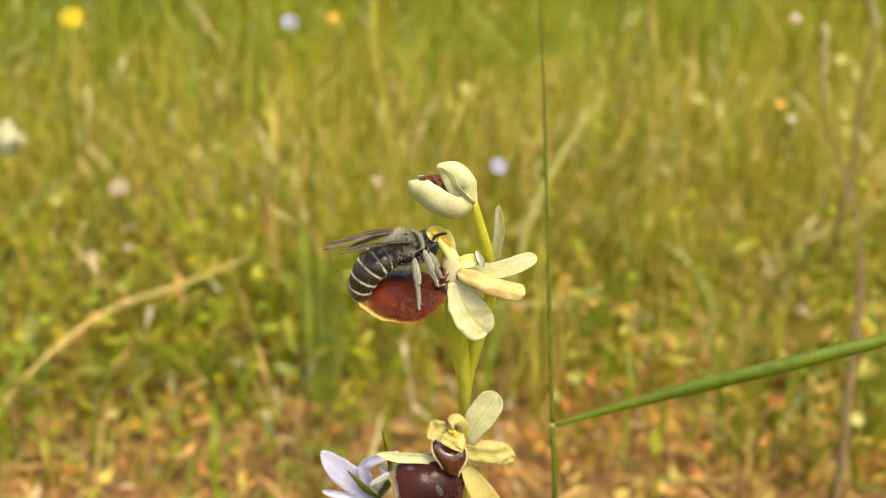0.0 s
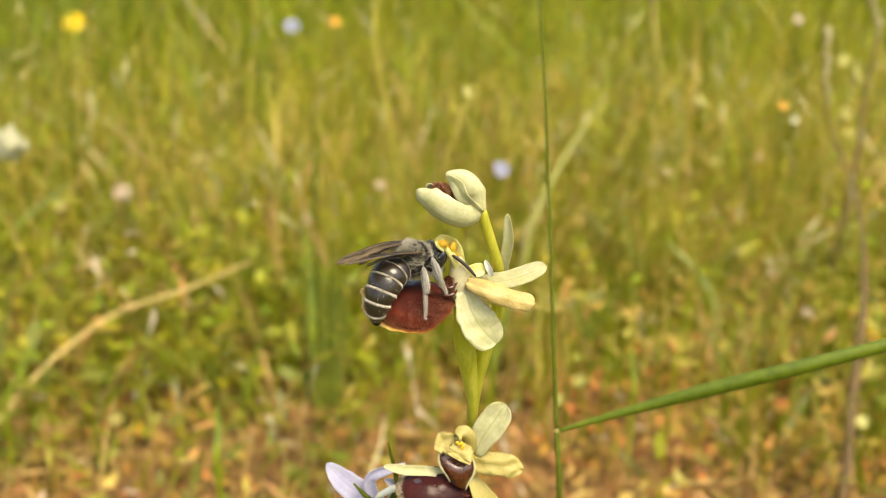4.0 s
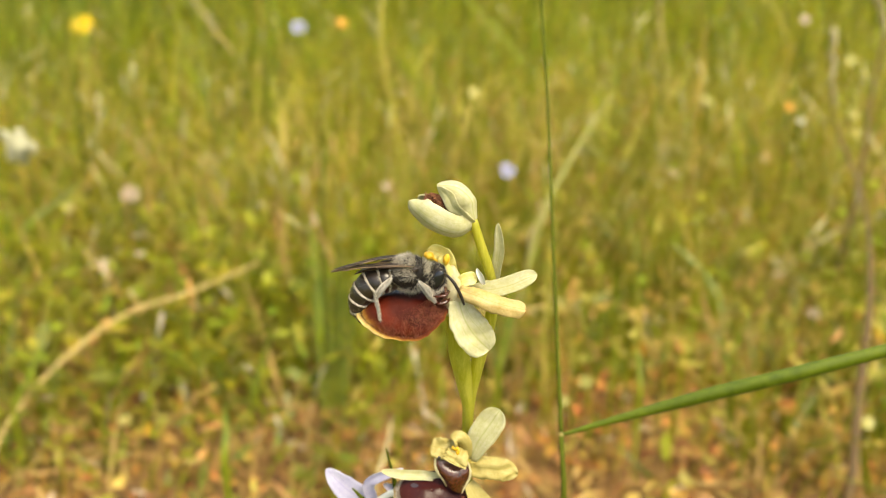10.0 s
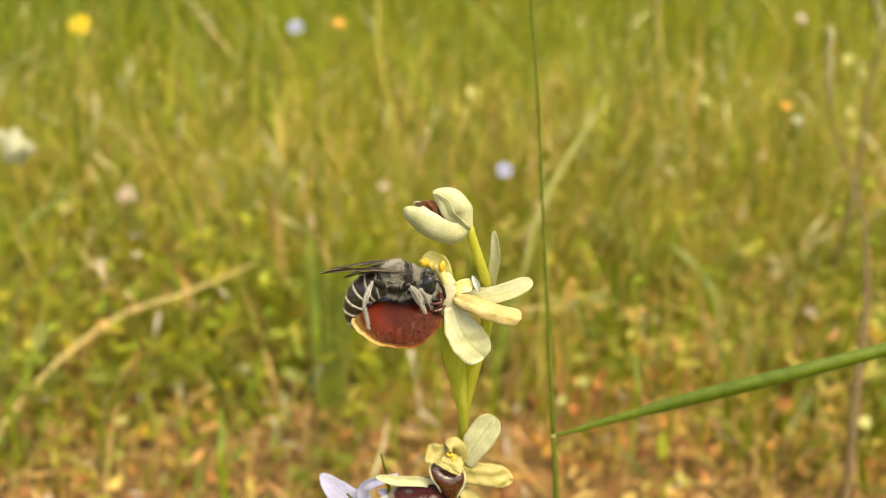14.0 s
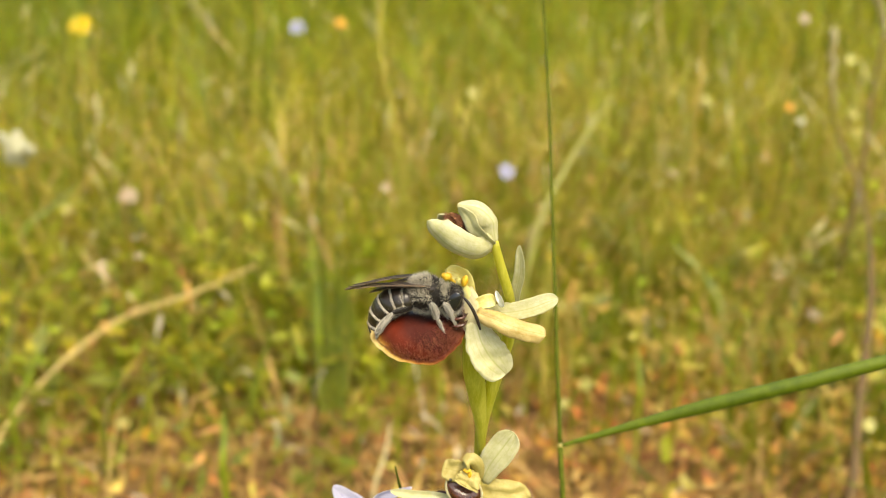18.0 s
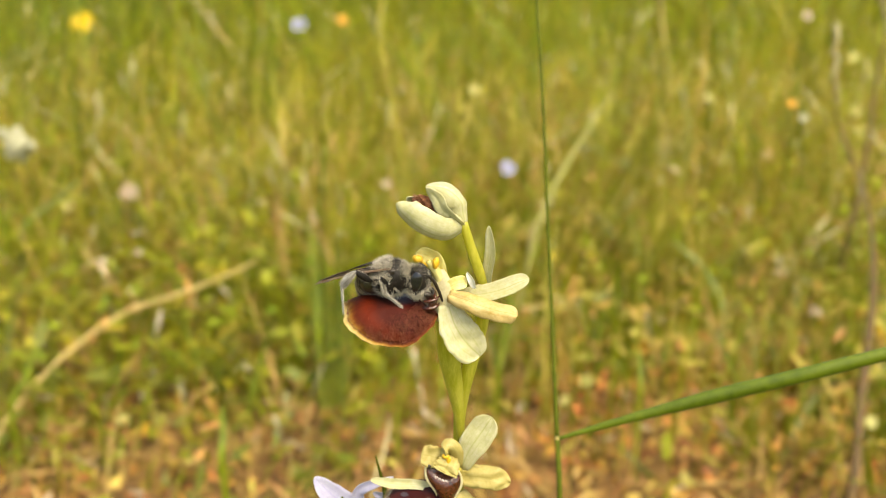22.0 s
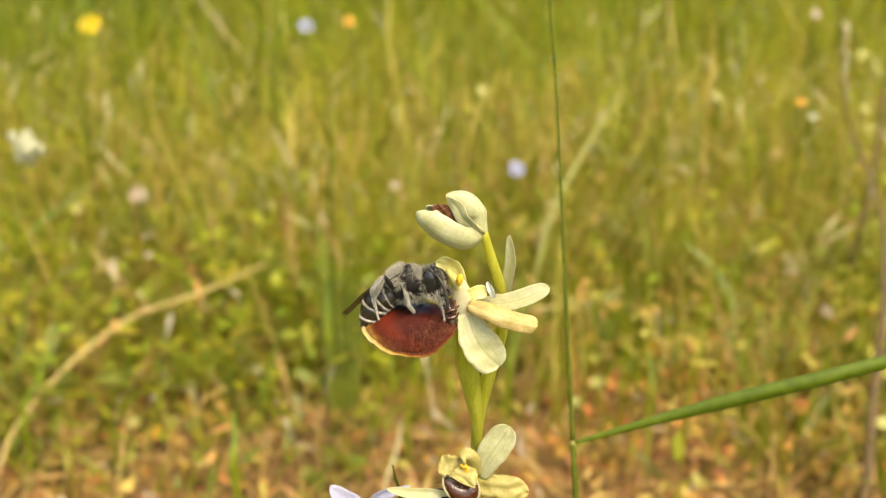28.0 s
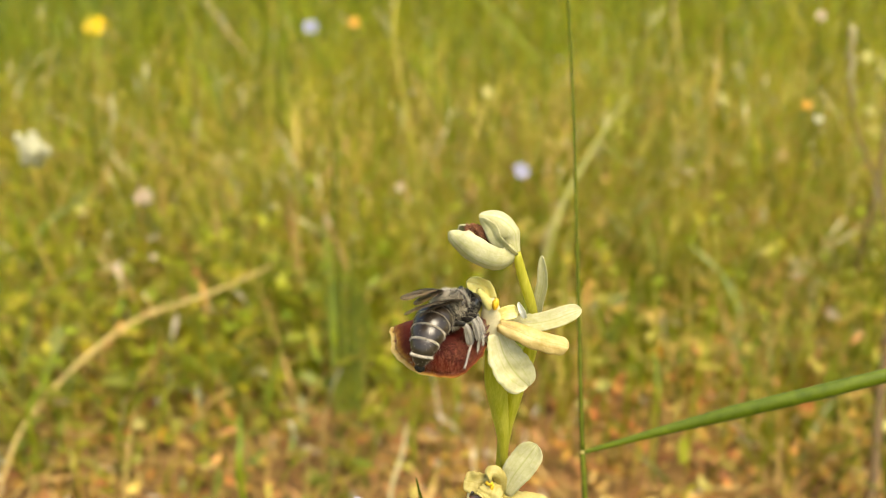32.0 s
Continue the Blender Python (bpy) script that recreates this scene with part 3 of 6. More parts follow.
blades("dry_grass", "bleached pale yellow grass in loose patches", BLEACHED, 19, 1900, (-0.5, 0.65), (0.36, 0.9), (0.03, 0.12), (0.0008, 0.0024), 0.4, 0.8, clump=0.6)
blades("dry_grass", "short broken dry stalks standing in litter", PINKSTRAW, 23, 1500, (-0.4, 0.45), (0.19, 0.55), (0.01, 0.05), (0.0006, 0.0018), 0.8, 0.6)
blades("grass_stalks", "thin upright light green grass stalks", BRIGHTENEDGRASS, 10, 420, (-0.7, 0.75), (0.34, 1.3), (0.10, 0.20), (0.0008, 0.0013), 0.13, 0.2)
blades("grass_stalks", "tall dark green stalks among the grass", HERB, 46, 150, (-0.75, 0.8), (0.45, 1.4), (0.10, 0.19), (0.0016, 0.0034), 0.14, 0.2)
blades("grass_stalks", "tall bleached stalks among the grass", BLEACHED, 47, 90, (-0.6, 0.7), (0.45, 1.1), (0.09, 0.18), (0.0016, 0.0032), 0.2, 0.3)
blades("grass_ears", "pale cream grass ears on thin stalks", EAR, 11, 900, (-0.6, 0.7), (0.36, 1.0), (0.03, 0.12), (0.0014, 0.003), 0.25, 0.5, ear=True)
blades("grass_ears", "small pale cream ears low in the grass", EAR, 21, 700, (0.03, 0.7), (0.34, 0.95), (0.015, 0.065), (0.0016, 0.0034), 0.4, 0.6, ear=True)
blades("dock_seed_heads", "small rust-coloured seed heads on thin stalks", RUST, 16, 300, (-0.4, 0.75), (0.24, 0.9), (0.015, 0.06), (0.0016, 0.0034), 0.35, 0.6, ear=True, grow=1.3)
blades("herb_flowers", "small yellow and orange herb flowers among the litter", YELLOWMIX, 12, 900, (-0.5, 0.8), (0.22, 1.2), (0.015, 0.06), (0.0016, 0.0036), 0.4, 0.5, ear=True)
blades("herb_flowers", "yellow-orange herb flowers in a loose patch", YELLOWMIX, 36, 700, (0.10, 0.34), (0.24, 0.55), (0.015, 0.05), (0.0018, 0.004), 0.4, 0.5, ear=True)
blades("grass_stalks", "upright thin olive stalks on the bare patch", OLIVE, 40, 420, (-0.02, 0.4), (0.22, 0.52), (0.05, 0.11), (0.0006, 0.0015), 0.1, 0.25)
blades("grass_stalks", "upright thin pale stalks on the bare patch", BLEACHED, 41, 220, (-0.05, 0.4), (0.22, 0.6), (0.05, 0.11), (0.0006, 0.0016), 0.14, 0.25)
blades("herb_flowers", "small whitish flower heads low in the herbs", WHITESTRAW, 42, 260, (-0.4, 0.5), (0.22, 0.8), (0.015, 0.06), (0.002, 0.0042), 0.4, 0.5, ear=True)
litter("herb_flowers", "whitish seed tufts caught in the grass", WHITESTRAW, 48, 430, (-0.5, 0.7), (0.36, 0.95), (0.005, 0.012), 0.45, rise=0.055)
litter("dry_grass", "bleached leaf tips among the grass", BLEACHED, 49, 700, (-0.5, 0.7), (0.38, 1.0), (0.006, 0.016), 0.28, rise=0.05)
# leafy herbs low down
litter("meadow_leaves", "yellow-green leaf tips among the grass", BRIGHTENEDGRASS, 60, 3000, (-0.5, 0.65), (0.3, 0.85), (0.005, 0.014), 0.4, rise=0.06, clump=0.4)
litter("meadow_leaves", "light olive leaf tips among the grass", OLIVE, 61, 1500, (-0.5, 0.65), (0.28, 0.8), (0.005, 0.014), 0.4, rise=0.05, clump=0.5)
litter("herb_flowers", "small golden flower heads among the grass", YELLOWMIX, 62, 420, (-0.4, 0.6), (0.3, 0.8), (0.004, 0.010), 0.6, rise=0.05)
litter("meadow_leaves", "straw-yellow leaf tips on the bare patch", BLEACHED, 63, 700, (0.06, 0.34), (0.3, 0.6), (0.005, 0.013), 0.4, rise=0.045)
litter("meadow_leaves", "light yellow-green leaf tips in the grass", BRIGHTENEDGRASS, 64, 1100, (-0.3, -0.03), (0.28, 0.6), (0.005, 0.014), 0.4, rise=0.05)
blades("meadow_grass", "darker green grass in a dense stand", FARGREEN, 65, 4000, (-1.1, -0.25), (0.6, 1.6), (0.05, 0.13), (0.0012, 0.0034), 0.26, 0.55, clump=0.5)
litter("green_herbs", "small dark green herb leaves in clumps", HERB, 8, 3600, (-0.65, 0.7), (0.19, 1.0), (0.006, 0.018), 0.32, rise=0.035, clump=0.75, bare=(0.0, 0.1, 0.31))
litter("green_herbs", "dense dark green herb leaves", HERB, 44, 450, (-0.5, -0.08), (0.22, 0.7), (0.006, 0.018), 0.32, rise=0.045, clump=0.5)
litter("green_herbs", "small olive-green herb leaves close to the ground", OLIVE, 37, 4500, (-0.65, 0.7), (0.2, 1.1), (0.004, 0.013), 0.3, rise=0.03, clump=0.6, bare=(0.0, 0.1, 0.31))
blades("herb_tufts", "dark green herb tufts among the dry litter", HERB, 18, 700, (-0.42, 0.35), (0.22, 0.6), (0.02, 0.075), (0.0016, 0.0036), 0.35, 0.7, clump=0.9, grow=1.5)
# litter on the soil
litter("straw_litter", "pinkish-beige straw scraps lying on the soil", PINKSTRAW, 6, 7000, (-0.6, 0.65), (0.13, 1.1), (0.006, 0.030), 0.06, rise=0.016)
litter("straw_litter", "pale straw scraps lying on the soil", STRAW, 38, 4000, (-0.6, 0.65), (0.13, 1.1), (0.006, 0.028), 0.05, rise=0.014)
litter("leaf_litter", "brown dead leaf scraps on the soil", LITTER, 7, 11000, (-0.6, 0.65), (0.13, 1.0), (0.003, 0.009), 0.35)
litter("leaf_litter", "orange-brown leaf scraps in a patch", ORANGELITTER, 25, 2400, (-0.22, 0.36), (0.15, 0.48), (0.002, 0.008), 0.35)
litter("pale_scraps", "bleached yellow bracts among the stalks", BLEACHED, 45, 600, (0.04, 0.5), (0.26, 0.6), (0.005, 0.014), 0.4, rise=0.04)
litter("herb_flowers", "orange-brown withered leaflets among the stalks", ORANGELITTER, 53, 800, (0.04, 0.42), (0.22, 0.52), (0.004, 0.010), 0.45, rise=0.03)
litter("leaf_litter", "larger rust-brown dead leaves on the soil", LITTER, 24, 260, (-0.2, 0.5), (0.17, 0.6), (0.006, 0.014), 0.4)
litter("leaf_litter", "yellow and orange fallen petals and leaf scraps", YELLOWMIX, 43, 300, (-0.25, 0.45), (0.18, 0.6), (0.004, 0.010), 0.5, rise=0.02)
litter("pale_scraps", "bleached whitish scraps on the soil", WHITESTRAW, 13, 700, (-0.35, 0.5), (0.18, 0.7), (0.004, 0.013), 0.25, rise=0.012)
litter("pale_scraps", "bleached straw-yellow scraps between the stalks", BLEACHED, 22, 800, (-0.3, 0.5), (0.17, 0.6), (0.004, 0.014), 0.2, rise=0.012)

# ---- meadow plants that stand out ----
def meadow_flower(name, label, mat, place, size, petals, foot=None, heart=None, rows=1, face=(0.1, -0.75, 0.65), cupped=0.3):
    """A small flower on a stalk: petals round a heart. place is the head, in millimetres."""
    rng = random.Random(int(place[0] * 13 + place[1] * 7))
    foot = foot or (place[0] + rng.uniform(-12, 12), place[1] + rng.uniform(0, 15))
    ob = base(name, label, "flower", (foot[0], foot[1], 0), "meadow flowers")
    f = Vector((foot[0], foot[1], 0))
    top = Vector(place) - f
    bm = bmesh.new()
    tube(bm, [(0, 0, -6), (top.x * 0.2, top.y * 0.2, top.z * 0.5), tuple(top)], [1.0, 0.8, 0.7], 6, 8)
    part("stalk", bm, CULM, ob)
    ax = Vector(face).normalized()
    e1 = ax.orthogonal().normalized()
    e2 = ax.cross(e1)
    for ring in range(rows):
        rad = size / 2 * (1 - 0.3 * ring)
        for k in range(petals):
            a = 2 * math.pi * (k + 0.5 * ring) / petals + rng.uniform(-0.15, 0.15)
            d = e1 * math.cos(a) + e2 * math.sin(a)
            bm = bmesh.new()
            petal(bm, [top + ax * ring * size * 0.05, top + d * rad * 0.55 + ax * rad * cupped * 0.6, top + d * rad + ax * rad * cupped],
                  rad * 5.2 / petals, ax, 0.1, 0.4, 6, 4, 0.6, 0.4)
            part("petal", bm, mat, ob)
    bm = bmesh.new()
    blob(bm, top + ax * size * 0.06, (size * 0.16,) * 3, rough=0.2, scale=3, sub=2)
    part("flower_heart", bm, heart or mat, ob)
    return ob


def seed_head(name, label, mat, place, size, foot):
    """A round bud or seed head on a thin stalk."""
    ob = base(name, label, "plant", (foot[0], foot[1], 0))
    top = Vector(place) - Vector((foot[0], foot[1], 0))
    bm = bmesh.new()
    tube(bm, [(0, 0, -6), (top.x * 0.4, top.y * 0.4, top.z * 0.55), tuple(top)], [1.1, 0.9, 0.8], 6, 8)
    part("stalk", bm, CULM, ob)
    rng = random.Random(int(place[0]))
    count = 30 if size > 15 else 9
    for k in range(count):
        d = Vector([rng.gauss(0, 1) for _ in range(3)]).normalized() * size * (rng.uniform(0.05, 0.4) if count > 9 else 0.3)
        r = size * (0.13 if count > 9 else 0.26)
        bm = bmesh.new()
        blob(bm, top + d, (r, r, r * 1.3), rough=0.25, scale=2, sub=2, seed=k)
        part("floret", bm, mat, ob)
    return ob


def stalk(name, label, mat, pts, radii, category="grass", joints=(), group=""):
    """A bare stalk through pts (millimetres); pts[0] is at its foot. joints: places along it, with radii."""
    f = Vector(pts[0])
    ob = base(name, label, category, pts[0], group)
    bm = bmesh.new()
    c = tube(bm, [Vector(p) - f for p in pts], radii, 8, 40)
    part("stalk", bm, mat, ob)
    for s, r in joints:
        bm = bmesh.new()
        blob(bm, c[int(s * 39)], (r, r, r * 1.2), rough=0.2, scale=2, sub=2)
        part("joint", bm, mat, ob)
    return ob


def grass_ear(name, label, mat, pts, radii, ear, ear_mat):
    """A grass stalk with a spike of small spikelets along its upper end."""
    ob = stalk(name, label, mat, pts, radii, group="withered grass ears")
    c = curve_points([Vector(p) - Vector(pts[0]) for p in pts], 60)
    rng = random.Random(3)
    for k in range(ear):
        i = 59 - int(k * 16 / ear)
        d = Vector((rng.uniform(-1, 1), rng.uniform(-1, 1), 1.2)).normalized()
        bm = bmesh.new()
        blob(bm, c[i] + d * 2.5, (1.0, 1.0, 4.0), (rng.uniform(-30, 30), rng.uniform(-30, 30), 0), sub=1)
        part("spikelet", bm, ear_mat, ob)
    return ob


meadow_flower("hawkbit", "bright yellow hawkbit flower on a thin stalk", YELLOW, (-378, 891, 81), 23, 11, rows=2)
meadow_flower("blue_flower", "pale blue meadow flower on a thin stalk", BLUE, (-145, 843, 88), 15, 5, heart=WHITE, cupped=0.5)
meadow_flower("blue_flower", "pale blue meadow flower low in the grass", BLUE, (39, 460, 73), 10, 5, heart=WHITE, cupped=0.5)
meadow_flower("orange_flower", "small orange flower in the grass", ORANGE, (215, 471, 112), 6, 7)
meadow_flower("orange_flower", "small orange flower among tall grass", ORANGE, (-103, 850, 92), 11, 6)
seed_head("seed_head", "pale green rounded seed head on a stalk", LIME, (206, 623, 72), 11, (212, 640))
seed_head("white_flower_head", "white clover-like flower head on a stalk", WHITE, (-262, 447, 93), 25, (-255, 460))


def make_culm():
    """The green grass culm with one joint and one long blade; its origin is the joint."""
    j = Vector((19.2, 25.4, 178.8))
    ob = base("grass_culm", "thin green grass culm with a joint and a long stiff blade", "grass", (22.0, 18, 0))
    o = Vector((22.0, 18, 0))
    bm = bmesh.new()
    tube(bm, [Vector(p) - o for p in ((22.0, 18, -6), (21.0, 18.5, 80), (20.0, 19.5, 150), (19.5, 20.5, 170), j)], [0.6, 0.58, 0.5, 0.48, 0.46], 10, 30)
    part("stalk", bm, CULMDARK, ob)
    bm = bmesh.new()
    tube(bm, [Vector(p) - j for p in (j, (18.5, 34.8, 194.9), (17.8, 44.4, 211.7), (17.3, 56.3, 228.5), (16.4, 67.7, 244.3), (14.6, 80, 264))], [0.42, 0.36, 0.3, 0.28, 0.27, 0.25], 10, 40)
    upper = part("upper_stalk", bm, CULMDARK, ob)
    upper.location = (j - o) * MM
    bm = bmesh.new()
    blob(bm, j - o, (0.5, 0.5, 0.65), rough=0.1, sub=2)
    part("joint", bm, GREENPETAL, ob, "pale swollen joint")
    bm = bmesh.new()
    tube(bm, [Vector(p) - o for p in (j, (29.5, 24.2, 183.3), (42.4, 22.3, 188.9), (54.6, 20.2, 194.1), (67.6, 18.3, 199.6), (86, 15, 208), (104, 11, 216))], [0.34, 0.75, 1.25, 1.25, 1.1, 0.9, 0.3], 14, 50, 0.8)
    part("blade", bm, CULM, ob, "long stiff rolled green blade")
    return ob, upper


culm, upper_stalk = make_culm()
stalk("dry_stalk", "arched dry straw stalk with a pale joint", DRY,
      [(-203, 211, -4), (-195, 236, 27), (-191, 254, 34), (-184, 272, 40), (-175, 288, 45), (-168, 302, 47), (-157, 314, 50), (-138, 326, 52), (-122, 335, 55), (-108, 342, 59), (-98, 347, 62)], [0.8, 0.85, 0.9, 0.95, 0.95, 1.0, 1.0, 1.0, 0.9, 0.8, 0.4], joints=((0.63, 2.2),))

stalk("dry_stalk", "fallen bent straw in the grass", DRY, [(80, 345, -4), (71, 334, 36), (57, 319, 50), (30, 313, 51), (4, 308, 52)], [0.8, 0.9, 0.9, 0.8, 0.5])


def broad_blade(name, label, mat, pts, width, face, category="grass"):
    """One blade or strap-shaped leaf from its foot at pts[0]."""
    f = Vector(pts[0])
    ob = base(name, label, category, pts[0], "single grass blades")
    bm = bmesh.new()
    petal(bm, [Vector(p) - f for p in pts], width, face, 0.3, 0.3, 20, 4, 0.95, 0.5)
    part("blade", bm, mat, ob)
    return ob


broad_blade("dry_grass", "fading grass blade standing askew", PALEGREEN, [(20, 300, -3), (32, 304, 40), (46, 313, 101), (61, 326, 128), (80.5, 338, 156)], 2.8, (0.1, -1, 0.2))
broad_blade("grass_plant", "broad grey-green arched leaf", BLUEGREEN, [(136, 318, -4), (142, 322, 12), (146, 335, 38), (137, 343, 57), (120, 350, 72)], 2.6, (0.3, -0.8, 0.5))
stalk("yellow_stalk", "thin yellowish grass stalk with a bent tip", YELLOWSTALK, [(-20, 440, -4), (-24, 452, 62), (-33, 475, 108), (-41, 496, 153), (-38, 505, 178)], [0.5, 0.6, 0.8, 1.2, 1.1])
grass_ear("grass_ear", "withered brown stalk with a pale fluffy ear", DARKSTALK, [(155, 190, -6), (162, 200, 30), (174, 231, 50), (197, 286, 75), (207, 331, 103), (201, 366, 133), (203, 389, 160), (204, 394, 172)], [2.0, 2.0, 2.0, 1.6, 0.9, 0.7, 0.6, 0.5], 16, EAR)
grass_ear("grass_ear", "withered brown stalk with a pale drooping ear", DARKSTALK, [(226, 395, -6), (236, 405, 60), (241, 413, 92), (249, 436, 139), (254, 446, 164), (247, 455, 184)], [1.5, 1.5, 1.2, 0.9, 0.8, 0.6], 14, EAR)
grass_ear("grass_ear", "dry pale grass ear over the meadow", DRY, [(196, 690, -6), (190, 695, 70), (181, 705, 128), (184, 712, 152)], [1.3, 1.2, 1.1, 0.9], 12, EAR)
grass_ear("grass_ear", "dry whitish curved grass ear", DRY, [(-190, 770, -6), (-196, 786, 60), (-200, 789, 76), (-217, 797, 93), (-238, 808, 120)], [1.4, 1.3, 1.2, 1.2, 1.0], 16, EAR)
for place, size, mat, word in (((234, 437, 24), 8, LIME, "yellow-green"), ((222, 331, 30), 6, YELLOW, "yellow"), ((66, 277, 32), 6, LIME, "pale yellow"), ((56, 270, 26), 5, LIME, "pale yellow"),
                               ((219, 440, 24), 6, LIME, "yellow-green"), ((224, 473, 102), 6, WHITE, "whitish"), ((302, 701, 123), 9, PINK, "pale pink"), ((194, 335, 38), 6, PINK, "pale pink"),
                               ((186, 244, 32), 6, LIME, "pale green"), ((-198, 454, 59), 8, PINK, "pale pink"), ((-37, 456, 64), 6, PINK, "pale pink"),
                               ((-245, 470, 44), 9, LIME, "pale yellow"), ((201, 420, 30), 8, LIME, "pale yellow"), ((225, 420, 30), 13, LIME, "pale yellow"), ((231, 335, 25), 9, YELLOW, "yellow"),
                               ((116, 351, 25), 6, PINK, "whitish"), ((203, 361, 25), 5, BLUE, "pale lilac"), ((-206, 476, 50), 13, PINK, "pale pink"), ((-202, 399, 35), 6, PINK, "pale pink"),
                               ((-138, 262, 15), 6, ORANGE, "orange-yellow"), ((-151, 269, 15), 6, LIME, "pale yellow"), ((-104, 476, 40), 5, ORANGE, "orange"), ((196, 466, 40), 10, PINK, "whitish"),
                               ((362, 737, 80), 10, LIME, "pale yellow"), ((328, 635, 60), 10, LIME, "yellow-green"), ((316, 597, 55), 8, LIME, "yellow-green"), ((233, 557, 50), 8, PINK, "pale pink"),
                               ((199, 545, 50), 7, LIME, "pale yellow"), ((171, 569, 55), 9, LIME, "pale yellow"), ((263, 584, 50), 7, LIME, "pale yellow"), ((23, 624, 80), 9, LIME, "pale green"),
                               ((102, 329, 20), 8, ORANGE, "orange"), ((148, 283, 12), 8, PINK, "whitish")):
    meadow_flower("meadow_flower", "small %s meadow flower on a thin stalk" % word, mat, place, size, 6, cupped=0.6)
for low, high, mat, width in (
        ((-234, 535, 49), (-234, 562, 93), GRASS, 2.0),
        ((-188, 643, 49), (-215, 672, 96), GRASS, 3.2),
        ((-102, 484, 49), (-121, 507, 87), EAR, 2.3),
        ((-256, 425, 49), (-223, 442, 73), BLUEGREEN, 2.4),
        ((-78, 439, 49), (-79, 467, 97), GRASS, 2.8),
        ((-52, 878, 49), (4, 904, 84), GRASS, 4.1),
        ((-17, 573, 49), (-3, 594, 79), EAR, 3.0),
        ((87, 780, 49), (29, 820, 117), GRASS, 3.8),
        ((131, 522, 49), (92, 538, 69), BLUEGREEN, 2.4),
        ((53, 419, 49), (67, 435, 70), EAR, 3.1),
        ((-85, 192, 49), (-86, 204, 67), GRASS, 2.6),
        ((217, 307, 49), (167, 323, 73), GRASS, 1.1),
        ((-60, 289, 49), (-65, 313, 92), GRASS, 2.7),
        ((271, 778, 49), (271, 813, 106), GRASS, 3.2),
        ((160, 500, 49), (167, 526, 93), GRASS, 2.3),
        ((-182, 231, 49), (-171, 247, 73), GRASS, 1.7),
        ((25, 268, 49), (32, 290, 87), GRASS, 2.3),
        ((-26, 179, 49), (-20, 192, 70), EAR, 1.5),
        ((84, 240, 49), (83, 254, 69), GRASS, 1.9),
):
    low, high = Vector(low), Vector(high)
    way = high - low
    foot = Vector((low.x - way.x * 0.25, low.y - 8, 0))
    broad_blade("grass_plant", "single %s grass blade" % ("pale dry" if mat == EAR else "upright green"), mat,
                [foot, (foot + low) / 2 + Vector((0, 4, 3)), low, (low + high) / 2 + Vector((way.z * 0.04, 0, 0)), high], width, (0.2, -1, 0.1))

# a dark green tuft and one tall dark stalk behind the bee
for tip in ((-65, 300, 83), (-59, 305, 92), (-56, 298, 86), (-51, 302, 95), (-48, 299, 83), (-43, 296, 68), (-62, 292, 60), (-46, 306, 76)):
    low, high = Vector((-54 + (tip[0] + 54) * 0.35, 276 + (tip[1] - 300), -2)), Vector(tip)
    broad_blade("grass_plant", "dark green blade of a grass tuft", HERB, [low, low.lerp(high, 0.35) + Vector((0, 3, 4)), low.lerp(high, 0.7) + Vector((0, 3, 3)), high], 3.0, (0.2, -1, 0.1))
stalk("grass_stalk", "tall thin dark green grass stalk", CULMDARK, [(-76, 420, -4), (-75, 421, 38), (-73, 422, 89), (-72, 423, 128)], [0.9, 0.9, 0.8, 0.6])

